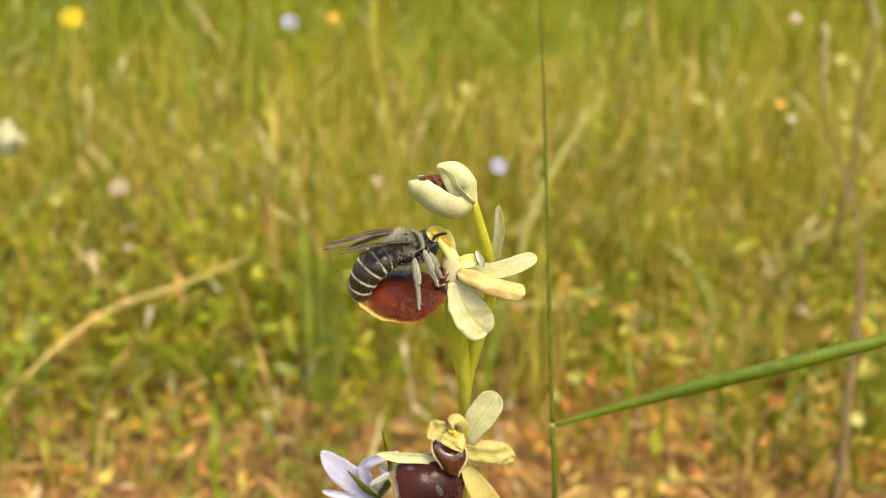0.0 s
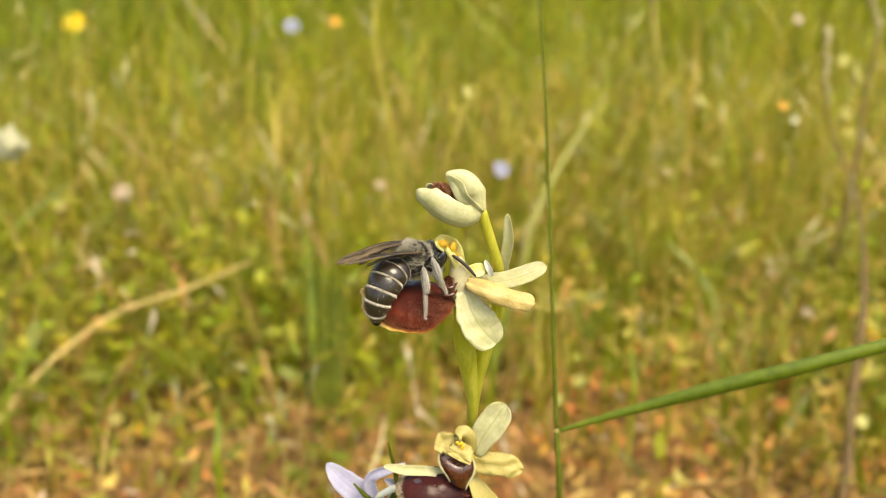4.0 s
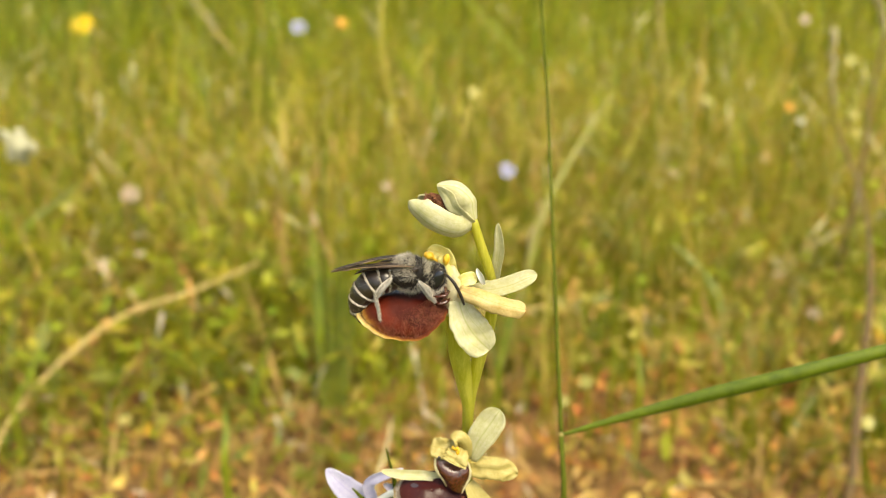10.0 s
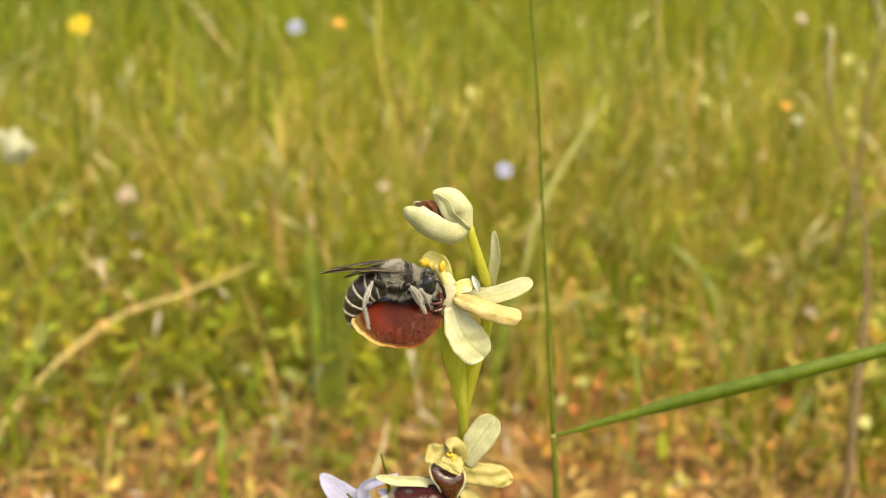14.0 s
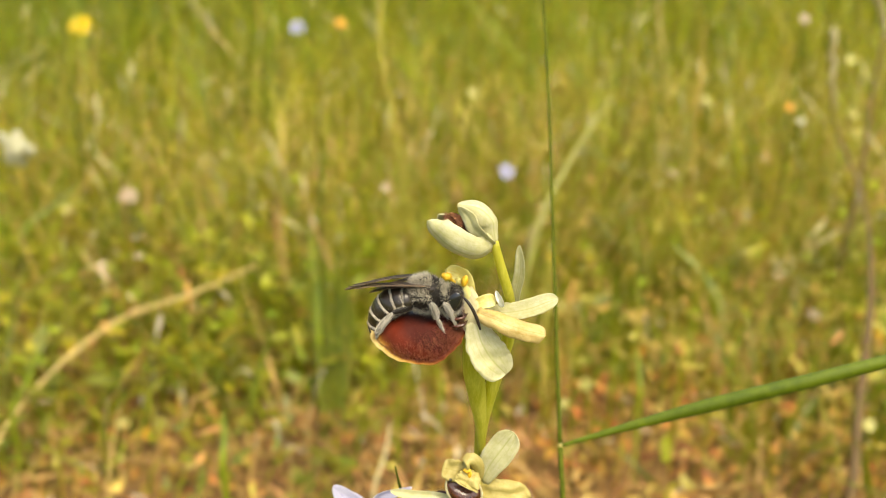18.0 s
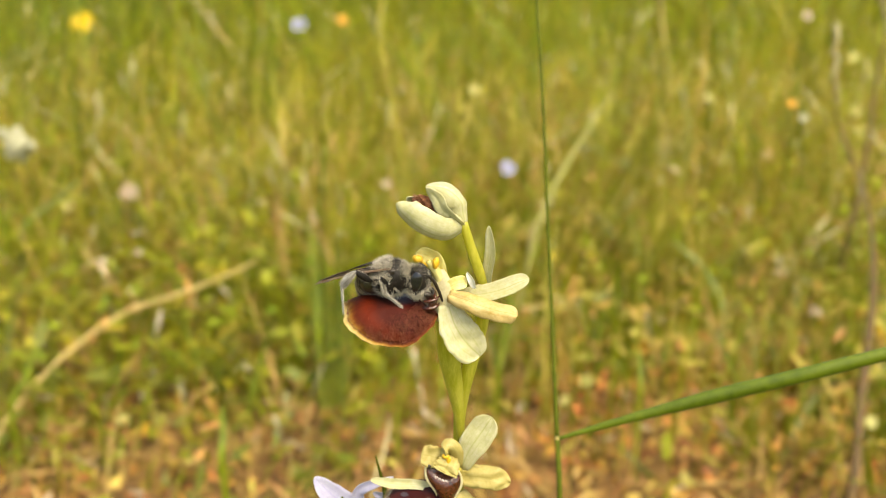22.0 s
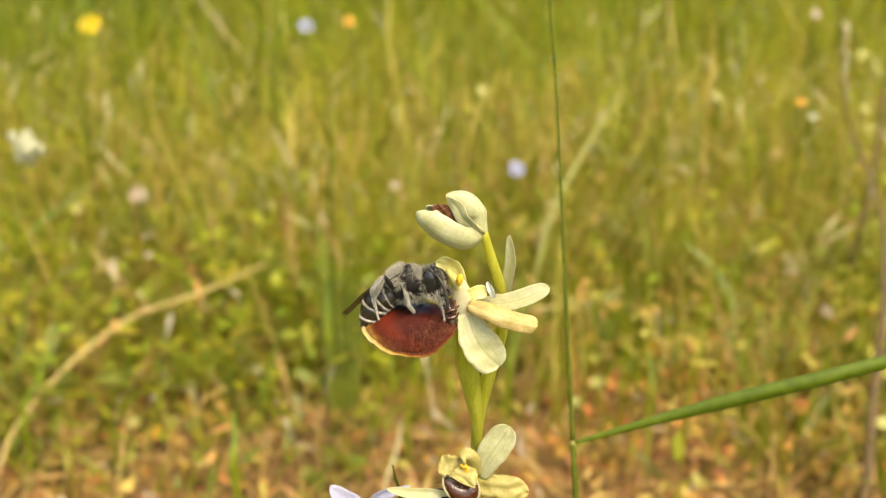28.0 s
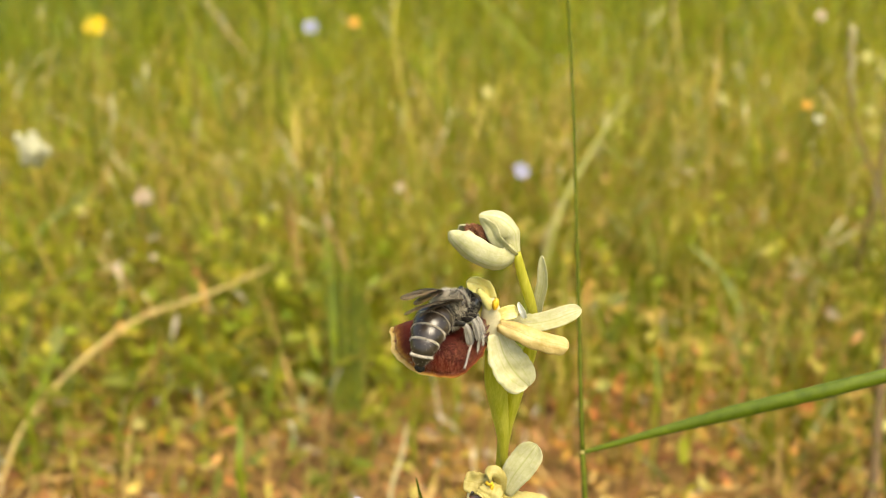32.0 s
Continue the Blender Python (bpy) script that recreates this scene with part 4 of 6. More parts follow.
# ---- the orchid ----
def lip(parent, centre, half, height, mat, turn=(0, 0, 0), rng=None, glossy=False):
    """The domed lip: half = half length and half width of its outline, with a paler margin, hairs and a smooth mark."""
    m = pose(*centre, *turn)
    rings, seg = 26, 96

    def at(r, a):
        wob = 1 + 0.03 * math.sin(5 * a + 1) + 0.02 * math.sin(9 * a) + 0.010 * math.sin(23 * a) + 0.006 * math.sin(37 * a + 2)
        ca, sa = math.cos(a), math.sin(a)
        k = math.sin(min(r, 0.95) * 1.5) + max(0.0, r - 0.95) * 1.3
        ex = math.copysign(abs(ca) ** 0.9, ca) * half[0] * k * (1 + (wob - 1) * r)
        ey = math.copysign(abs(sa) ** 0.9, sa) * half[1] * k * (1 + (wob - 1) * r)
        z = -height * (1 - math.cos(min(r, 0.95) * 1.5) + max(0.0, r - 0.95) * 0.5) * (0.45 + 0.55 * sa * sa)
        z += 0.12 * noise.noise(Vector((ex * 0.6, ey * 0.6, centre[2])))
        return m @ Vector((ex, ey, z))

    def shell(name, r0, r1, k, material_, label, thick=0.22, lift=0.0):
        bm = bmesh.new()
        uvl = bm.loops.layers.uv.verify()
        grid, tone = [], {}
        for i in range(k + 1):
            grid.append([])
            for j in range(seg):
                a = 2 * math.pi * j / seg
                r = max(r0 + (r1 - r0) * i / k, 0.004)
                q = at(r, a)
                band = 0.22 + 0.88 * max(0.0, min(1.0, 0.5 - 0.62 * math.cos(a + 0.45)))
                grid[-1].append((q, (r, max(0.0, 1 - (1 - r / 1.025) / band) * (1 - 0.24 * max(0.0, math.cos(a + 0.45))))))
        low = Vector(centre) - Vector((0, 0, height))
        up = [[bm.verts.new(q + Vector((0, 0, lift))) for q, _ in ring] for ring in grid]
        dn = [[bm.verts.new(q + (low - q).normalized() * thick * (1.0 if i < k else 0.4)) for q, _ in ring] for i, ring in enumerate(grid)]
        for v, (i, j) in [(v, (i, j)) for g in (up, dn) for i, ring in enumerate(g) for j, v in enumerate(ring)]:
            tone[v] = grid[i][j][1]
        for g, flip in ((up, False), (dn, True)):
            for a, b in zip(g, g[1:]):
                for j in range(seg):
                    n = (j + 1) % seg
                    bm.faces.new((a[j], b[j], b[n], a[n]) if flip else (a[j], a[n], b[n], b[j]))
        for i in (0, k):
            for j in range(seg):
                n = (j + 1) % seg
                bm.faces.new((up[i][j], dn[i][j], dn[i][n], up[i][n]))
        for f in bm.faces:
            for lp in f.loops:
                lp[uvl].uv = tone[lp.vert]
        return part(name, bm, material_, parent, label)

    shell("lip", 0.0, 0.93, rings, mat, "convex velvety red-brown lip", 0.3)
    shell("lip_margin", 0.93, 1.025, 5, mat, "thin wavy yellow margin of the lip", 0.3)
    bm = bmesh.new()
    spots = []
    while len(spots) < (4600 if not glossy else 500):
        r, a = rng.uniform(0.4, 0.95), rng.uniform(0, 2 * math.pi)
        if r < 0.95 - 0.53 * max(0.0, math.cos(a + 0.75)) + rng.gauss(0, 0.09):
            continue
        q = at(r, a)
        nor = (at(r + 0.02, a) - q).cross(at(r, a + 0.03) - q).normalized()
        if (q - (Vector(centre) - Vector((0, 0, height)))).dot(nor) < 0:
            nor = -nor
        spots.append((q, nor))
    spikes(bm, spots, 0.36, 0.015, (0.15, 0, -0.6), 0.3, rng, 0.9)
    part("lip_hairs", bm, LIPHAIR, parent, "short reddish-brown hairs")
    return at


pollinia = []


def make_orchid():
    """A spider orchid in bloom; its parts are drawn in millimetres from the foot of the stem."""
    foot = Vector((3.0, 4.0, 0.0))
    ob = base("orchid", "spider orchid with cream-green petals and brown velvety lips", "orchid", foot)
    rng = random.Random(11)

    def pts(*q):
        return [Vector(p) - foot for p in q]

    # stem, bract and the bud at the top
    bm = bmesh.new()
    tube(bm, pts((3, 4, -8), (3.4, 4, 90), (3.0, 3.4, 180), (3.3, 3.0, 194), (3.6, 2.6, 200), (4.6, 2.4, 205.5), (6.3, 2.2, 212.5), (6.9, 2.0, 218)),
         [1.5, 1.4, 1.1, 0.75, 0.85, 0.95, 0.85, 0.65], 12, 60)
    part("stem", bm, STEM, ob)
    bm = bmesh.new()
    tube(bm, pts((6.9, 2.0, 217.0), (6.0, 0.8, 220.5), (4.8, 0.2, 224.5), (4.0, 0.1, 227.5)), [0.5, 0.64, 0.6, 0.5], 12, 18)
    part("bud_stalk", bm, STEM, ob, "ridged green stalk of the bud")
    bm = bmesh.new()
    petal(bm, pts((7.1, 1.6, 216.0), (7.0, 1.0, 220.0), (7.4, 0.6, 223.4), (7.1, 0.8, 226.8)), 1.5, (-0.5, -0.85, 0.1), 0.35, 0.16, 14, 6, 0.9, 0.6)
    part("bract", bm, SEPAL, ob, "narrow pale green bract")
    # bud: a lip folded in between hooded sepals
    bm = bmesh.new()
    blob(bm, Vector((-0.1, 0.4, 229.7)) - foot, (1.75, 0.9, 0.75), (0, 36, 0), 0.25, 2.5, 4)
    bud = part("bud", bm, BUDBROWN, ob, "half-open bud with a brown lip inside")
    bm = bmesh.new()
    petal(bm, pts((4.0, 0.1, 226.8), (2.5, -1.2, 226.4), (0.8, -1.8, 226.7), (-1.6, -1.8, 228.0), (-3.3, -1.0, 229.3), (-3.9, -0.4, 230.4)), 4.5, (-0.35, -0.85, -0.35), -0.9, 0.22, 28, 12, 1.0, 0.8, 0.14, 0.2, 1)
    part("sepal", bm, SEPAL, bud)
    bm = bmesh.new()
    petal(bm, pts((4.1, 0.2, 227.1), (3.9, 0.2, 228.8), (3.6, 0.2, 230.2), (2.1, 0.2, 231.7), (-0.5, 0.4, 232.1)), 3.0, (0.45, -0.7, 0.55), -0.8, 0.2, 22, 12, 0.95, 0.6, 0.12, 0.12, 2)
    part("sepal", bm, SEPAL, bud)
    bm = bmesh.new()
    petal(bm, pts((3.8, -0.3, 227.3), (2.6, -0.8, 228.5), (1.5, -0.9, 229.7), (0.9, -0.7, 230.9), (-0.3, -0.2, 232.1)), 1.8, (-0.25, -0.95, -0.15), 0.15, 0.16, 18, 10, 0.8, 0.6, 0.16, 0.0, 3)
    part("petal", bm, SEPAL, bud, "pale inner petal")
    bm = bmesh.new()
    petal(bm, pts((3.9, 1.2, 227.4), (2.0, 2.4, 228.0), (-0.6, 2.4, 229.2), (-2.8, 1.2, 230.4)), 3.8, (0, 0.95, 0.2), -1.0, 0.2, 14, 8, 0.8, 0.5, 0.1, 0.2, 4)
    part("sepal", bm, SEPAL, bud)
    bm = bmesh.new()
    spikes(bm, on_ball(Vector((-1.45, 0.0, 230.5)) - foot, (0.55, 0.5, 0.3), 130, rng, turn=(0, 30, 0)), 0.5, 0.035, (-0.4, 0, 0.4), 0.7, rng, 0.8)
    spikes(bm, on_ball(Vector((-0.1, 0.4, 229.7)) - foot, (1.75, 0.9, 0.75), 300, rng, turn=(0, 36, 0)), 0.25, 0.03, (-0.3, -0.2, 0.2), 0.6, rng, 0.5)
    part("lip_hairs", bm, BUDHAIR, bud, "light reddish-brown hairs")

    # the open flower that carries the bee
    bm = bmesh.new()
    tube(bm, pts((3.6, 2.6, 194.5), (3.3, 2.0, 200.0), (2.8, 1.6, 204.0), (2.1, 1.0, 209.0), (1.9, 0.8, 213.5), (2.2, 0.6, 217.5)), [0.5, 0.8, 1.15, 1.45, 1.3, 1.0], 12, 28)
    blob(bm, Vector((1.9, 0.5, 217.4)) - foot, (1.0, 1.0, 1.4), (0, 0, 0), 0.1, 2)
    flower = part("flower", bm, STEM, ob, "open flower with a ribbed green ovary")

    def leaf(name, line, width, face, mat, label="", **kw):
        kw = {"n": 22, "m": 10, **kw}
        b = bmesh.new()
        petal(b, pts(*line), width, face, **kw)
        return part(name, b, mat, flower, label)

    leaf("sepal", [(2.0, -0.8, 217.2), (2.9, -1.8, 214.6), (4.3, -2.4, 212.5), (6.0, -2.2, 210.5)], 4.7, (0.15, -0.95, 0.35), SEPAL, cup=0.5, wave=0.3, seed=5, blunt=0.75, root=0.55, n=34)
    leaf("sepal", [(3.2, 1.0, 217.4), (5.6, 0.2, 217.9), (8.6, -0.4, 218.8), (12.0, -0.6, 220.4)], 2.45, (-0.2, -0.7, 0.75), SEPAL, cup=0.4, wave=0.25, seed=6, blunt=0.4, root=0.5)
    leaf("petal", [(2.2, -1.2, 218.7), (4.4, -2.5, 218.4), (7.2, -2.9, 217.4), (10.5, -2.6, 216.4)], 2.9, (0.2, -0.82, 0.65), PETAL, cup=0.0, wave=0.3, seed=7, blunt=0.2, root=0.7, fold=0.42, thick=0.35, n=34)
    leaf("petal", [(2.0, -0.2, 219.0), (3.1, -0.4, 219.7), (4.4, -0.2, 219.9)], 1.7, (-0.2, -0.9, 0.4), HOOD, "pale inner petal seen edge-on", cup=0.3, blunt=0.5, root=0.7)
    leaf("petal_tip", [(5.35, -0.3, 219.0), (5.0, -0.5, 220.1), (4.4, -0.4, 221.2)], 0.8, (-0.3, -0.9, 0.3), BRIGHTWHITE, "small white upright tip", cup=0.4, blunt=1.3, root=0.5, wave=0.1)
    leaf("sepal", [(1.3, 1.0, 219.4), (0.9, 1.0, 221.0), (0.4, 0.8, 222.3), (-0.6, 0.4, 223.2), (-1.8, 0.0, 223.7)], 2.2, (-0.05, -0.95, 0.25), HOOD, "hooded upper sepal", cup=0.35, thick=0.12, wave=0.35, seed=8, blunt=0.5, root=0.8, n=28)
    b = bmesh.new()
    tube(b, pts((1.6, 0.7, 218.8), (0.9, 0.5, 220.4), (0.2, 0.3, 221.6), (-0.4, 0.2, 222.5)), [0.8, 0.62, 0.5, 0.3], 12, 16)
    part("column", b, HOOD, flower, "yellow column under the hood")
    for q, r, turn in (((-1.6, -0.3, 222.95), (0.66, 0.5, 0.5), 20), ((0.6, -0.6, 222.5), (0.42, 0.42, 0.78), 8)):
        b = bmesh.new()
        blob(b, Vector(q) - foot, r, (0, turn, 0), 0.2, 2)
        stalk_end = Vector((0.5, 0.2, 221.0)) - foot
        tube(b, [Vector(q) - foot, (Vector(q) - foot).lerp(stalk_end, 0.5), stalk_end], [0.25, 0.14, 0.1], 6, 6)
        pollinia.append(part("pollinium", b, POLLEN, flower, "orange-yellow pollen mass"))
    b = bmesh.new()
    tube(b, pts((0.9, 0.9, 221.0), (1.3, 0.5, 219.3), (1.5, 0.1, 217.6), (1.1, -0.3, 216.0), (0.4, -0.7, 214.9)), [0.7, 1.35, 1.6, 1.35, 0.6], 16, 20, 0.6)
    part("throat", b, PALE, flower, "pale cream throat")
    b = bmesh.new()
    hollow(b, Vector((-0.2, -0.9, 217.8)) - foot, (0.95, 1.5, 1.3), (0, 15, 0), (-0.75, -0.45, 0.45), 0.7, 0.15, 0.15)
    part("lip_base", b, RAISIN, flower, "dark glossy base of the lip")
    for k, (z, r) in enumerate(((218.2, 0.2), (217.2, 0.24))):
        b = bmesh.new()
        tube(b, pts((-1.3, -1.6 - 0.1 * k, z - 0.2), (-0.4, -2.25, z), (0.5, -2.1, z + 0.15), (1.0, -1.3, z + 0.3)), [r * 0.5, r, r, r * 0.4], 10, 14)
        part("lip_ridge", b, RAISIN, flower, "shining brown ridge at the throat")
    at = lip(flower, Vector((-5.0, -0.3, 218.0)) - foot, (5.6, 5.1), 4.6, LIP, (0, 3, 0), rng)

    # the lower flower
    bm = bmesh.new()
    tube(bm, pts((3.2, 2.8, 176), (3.0, 1.8, 182), (2.8, 0.6, 188), (2.6, 0.0, 192.5)), [0.6, 1.0, 1.2, 0.9], 12, 20)
    flower = part("flower", bm, STEM, ob, "lower open flower with a ribbed green ovary")
    leaf("sepal", [(3.6, 0.0, 191.8), (4.7, 0.0, 194.8), (6.2, 0.3, 197.2), (7.7, 0.6, 199.6)], 3.9, (-0.35, -0.9, 0.25), SEPAL, cup=0.35, wave=0.15, seed=9, blunt=0.5, root=0.45)
    leaf("petal", [(3.2, -0.6, 191.2), (5.6, -1.2, 191.4), (8.0, -1.4, 191.2), (10.2, -1.3, 190.4)], 3.4, (0.1, -0.85, 0.5), GREENPETAL, cup=0.0, wave=0.55, seed=10, blunt=0.75, root=0.9, fold=0.2)
    leaf("petal", [(2.4, -0.6, 193.0), (1.0, -0.9, 194.1), (-0.4, -1.0, 194.6), (-1.7, -0.9, 194.9)], 2.9, (0.1, -0.9, 0.4), GREENPETAL, cup=0.1, wave=0.4, seed=11, blunt=0.3, root=0.7)
    leaf("sepal", [(1.2, -0.4, 188.8), (-2.4, -0.5, 189.6), (-5.6, -0.4, 189.7), (-8.7, 0.0, 190.1)], 1.4, (0, -0.7, 0.7), SEPAL, cup=0.4, seed=12, blunt=0.9, root=0.7)
    leaf("sepal", [(3.4, -0.8, 188.6), (4.8, -1.6, 186.2), (6.4, -2.0, 183.8), (8.0, -1.8, 181.6)], 3.4, (0.6, -0.75, -0.1), GREENPETAL, cup=0.3, seed=13, blunt=0.6, root=0.5)
    b = bmesh.new()
    petal(b, pts((2.7, -0.3, 192.0), (2.7, -0.6, 193.6), (2.5, -1.0, 195.1), (2.0, -1.5, 196.0), (1.4, -2.0, 196.1)), 2.5, (-0.3, -0.85, 0.4), -0.6, 0.14, 16, 8, 0.5, 0.7, 0.15, 0.2, 3)
    part("column", b, GREENPETAL, flower, "yellow hooded column")
    for q, r in (((1.55, -1.75, 195.1), (0.5, 0.3, 0.36)), ((1.9, -1.7, 194.4), (0.28, 0.24, 0.55))):
        b = bmesh.new()
        blob(b, Vector(q) - foot, r, (0, 15, 0), 0.25, 2)
        part("pollinium", b, POLLEN, flower, "orange-yellow pollen mass")
    # a ruffled yellow fringe hangs from the hood over the throat
    leaf("fringe", [(2.2, -0.9, 194.6), (1.9, -1.9, 194.0), (1.5, -2.4, 193.5), (1.25, -2.6, 193.1)], 3.5, (0.1, -0.9, 0.4), GREENPETAL, "ruffled yellow fringe under the hood", cup=0.25, wave=0.5, seed=14, blunt=0.25, root=0.6)
    # the throat: a saddle that narrows downwards, hollowed below its upper edge
    b = bmesh.new()
    rows, cols = 14, 18
    sheet = []
    for i in range(rows + 1):
        v = i / rows
        half = 1.95 + 0.45 * math.sin(math.pi * min(1, v * 1.25)) - 1.0 * v * v
        row = []
        for k in range(cols + 1):
            u = 2 * k / cols - 1
            z = 192.9 - 4.3 * v - 0.62 * u + 0.35 * u * u * (1 - v)
            y = -1.5 - 0.9 * v - 0.9 * (1 - u * u) * math.sin(math.pi * (0.15 + 0.7 * v)) + 0.8 * math.exp(-((v - 0.12) / 0.12) ** 2) * (1 - u * u)
            row.append(Vector((1.15 + half * u + 0.25 * v, y, z)) - foot)
        sheet.append(row)
    front = [[b.verts.new(q) for q in row] for row in sheet]
    rear = [[b.verts.new(q + Vector((0, 0.5, 0))) for q in row] for row in sheet]
    for i in range(rows):
        for k in range(cols):
            b.faces.new((front[i][k], front[i + 1][k], front[i + 1][k + 1], front[i][k + 1]))
            b.faces.new((rear[i][k], rear[i][k + 1], rear[i + 1][k + 1], rear[i + 1][k]))
    edge = [(i, 0) for i in range(rows)] + [(rows, k) for k in range(cols)] + [(i, cols) for i in range(rows, 0, -1)] + [(0, k) for k in range(cols, 0, -1)]
    for (a, c), (d, e) in zip(edge, edge[1:] + edge[:1]):
        b.faces.new((front[a][c], rear[a][c], rear[d][e], front[d][e]))
    part("lip_base", b, RAISIN, flower, "glossy wine-brown throat of the lip")
    for c in (1, cols - 1):
        b = bmesh.new()
        blob(b, sheet[1][c] + Vector((0, -0.15, 0)), (0.3, 0.25, 0.34), (0, 0, 0), 0.1, 2)
        part("lip_eye", b, SHELL, flower, "small black shining knob")
        b = bmesh.new()
        side = -1 if c == 1 else 1
        tube(b, [row[0 if c == 1 else cols] + Vector((side * 0.12, 0.1, 0)) for row in sheet[::2]], [0.1, 0.15, 0.2, 0.2, 0.15, 0.08], 8, 18)
        part("throat_rim", b, PALE, flower, "pale rim of the throat")
    at = lip(flower, Vector((-1.6, -2.6, 188.8)) - foot, (4.8, 4.6), 6.0, LIPDARK, (30, 0, 8), rng, True)
    for lo, hi, mid, wide in ((0.28, 0.46, 2.7, 0.3), (0.26, 0.5, 5.2, 0.3)):
        b = bmesh.new()
        g = [[at(lo + (hi - lo) * i / 6, mid + wide * (j / 8 - 0.5) * math.sqrt(max(0.02, 1 - (i / 3 - 1) ** 2))) + Vector((0, -0.02, 0.03)) for j in range(9)] for i in range(7)]
        v = [[b.verts.new(q) for q in row] for row in g]
        w = [[b.verts.new(q - Vector((0, -0.03, 0.12))) for q in row] for row in g]
        for i in range(6):
            for j in range(8):
                b.faces.new((v[i][j], v[i][j + 1], v[i + 1][j + 1], v[i + 1][j]))
                b.faces.new((w[i][j], w[i + 1][j], w[i + 1][j + 1], w[i][j + 1]))
        part("speculum", b, MARK, flower, "grey shining mark")
    b = bmesh.new()
    spots = [(at(rng.uniform(0.75, 1.0), rng.uniform(2.3, 4.2)), Vector((-0.8, -0.5, 0.3))) for _ in range(800)]
    spikes(b, spots, 0.6, 0.008, (0, 0, 0), 0.5, rng)
    part("side_hairs", b, PALEFUR, flower, "pale hairs on the side of the lip")
    return ob


def make_bellflower():
    """A lilac bellflower with narrow spreading lobes."""
    foot = Vector((-9.45, 8, 1.8))
    ob = base("bellflower", "lilac-white bellflower with narrow pointed petals", "flower", (-9, 8, 0))
    bm = bmesh.new()
    tube(bm, [Vector(p) - foot for p in ((-9.45, 8, -4), (-8, 8, 90), (-8, 7, 160), (-8.5, 6, 178))], [0.9, 0.8, 0.7, 0.8], 8, 30)
    part("stem", bm, STEM, ob)
    c = (-9.6, 5.4, 180.2)
    lobes = (((-11.8, 4.6, 182.8), (-15.0, 4.0, 186.2), (-17.4, 3.8, 189.5), 3.7), ((-11.2, 4.4, 184.0), (-11.2, 4.0, 187.2), (-6.3, 3.6, 189.6), 1.9),
             ((-13.0, 3.6, 181.6), (-16.0, 2.8, 183.0), (-17.4, 2.4, 183.6), 1.1), ((-8.4, 5.4, 182.6), (-8.0, 5.2, 184.6), (-9.4, 5.2, 185.8), 1.6),
             ((-10.6, 3.0, 178.6), (-12.6, 1.6, 179.0), (-14.8, 1.0, 180.0), 3.0))
    for k, (p, q, r, w) in enumerate(lobes):
        bm = bmesh.new()
        petal(bm, [Vector(v) - foot for v in (c, p, q, r)], w, (0.35, -0.85, 0.35), 0.5, 0.16, 20, 8, 1.5, 0.6, 0.2, 0, k)
        part("petal", bm, LILAC, ob)
    for k, (p, q) in enumerate((((-7.6, 4.8, 184.6), (-8.7, 4.4, 192.6)), ((-11.4, 3.2, 183.6), (-13.6, 2.6, 187.0)))):
        bm = bmesh.new()
        tube(bm, [Vector(v) - foot for v in (c, p, q)], [0.5, 0.45, 0.12], 6, 10)
        part("calyx_tooth", bm, CULMDARK, ob, "thin dark calyx tooth")
    bm = bmesh.new()
    tube(bm, [Vector(v) - foot for v in (c, (-10.4, 3.4, 183.8), (-9.0, 3.0, 185.2), (-7.6, 2.8, 186.0), (-6.7, 2.8, 185.0))], [0.3, 0.34, 0.5, 0.55, 0.15], 8, 16)
    part("style", bm, BRIGHTWHITE, ob, "whitish lobed style")
    return ob


orchid = make_orchid()
bellflower = make_bellflower()

# ---- the bee ----
def limb(name, length, wide, mat, parent, label, rng, hairs=0, tail=0.0, bow=0.0):
    """One leg joint along +x from its upper end; wide lists half-widths, hairs fringe it, tail adds a pair of claws."""
    bm = bmesh.new()
    tube(bm, [(0, 0, 0), (length * 0.5, 0, bow), (length, 0, 0)], wide, 10, 14, 0.6)
    if tail:
        for e in (-1, 1):
            tube(bm, [(length - 0.05, 0, 0), (length + tail * 0.6, e * 0.1, 0.06), (length + tail, e * 0.16, -0.1)], [0.06, 0.045, 0.012], 5, 5)
    smooth_faces = len(bm.faces)
    spots = []
    for _ in range(hairs):
        f, a = rng.uniform(0.03, 0.97), rng.gauss(0, 0.75) + rng.choice((0, math.pi))
        k = f * (len(wide) - 1)
        i = min(int(k), len(wide) - 2)
        r = wide[i] + (wide[i + 1] - wide[i]) * (k - i)
        nor = Vector((0, math.sin(a) * 0.6, math.cos(a)))
        spots.append((Vector((f * length, nor.y * r * 0.6, nor.z * r * 0.9 + bow * 4 * f * (1 - f))), Vector((1.1, nor.y, nor.z * 0.75))))
    spikes(bm, spots, 0.34, 0.012, (0, 0, 0), 0.25, rng)
    bm.faces.ensure_lookup_table()
    for f in bm.faces[smooth_faces:]:
        f.material_index = 1
    ob = part(name, bm, mat, parent, label)
    ob.data.materials.append(LEGFUR)
    return ob


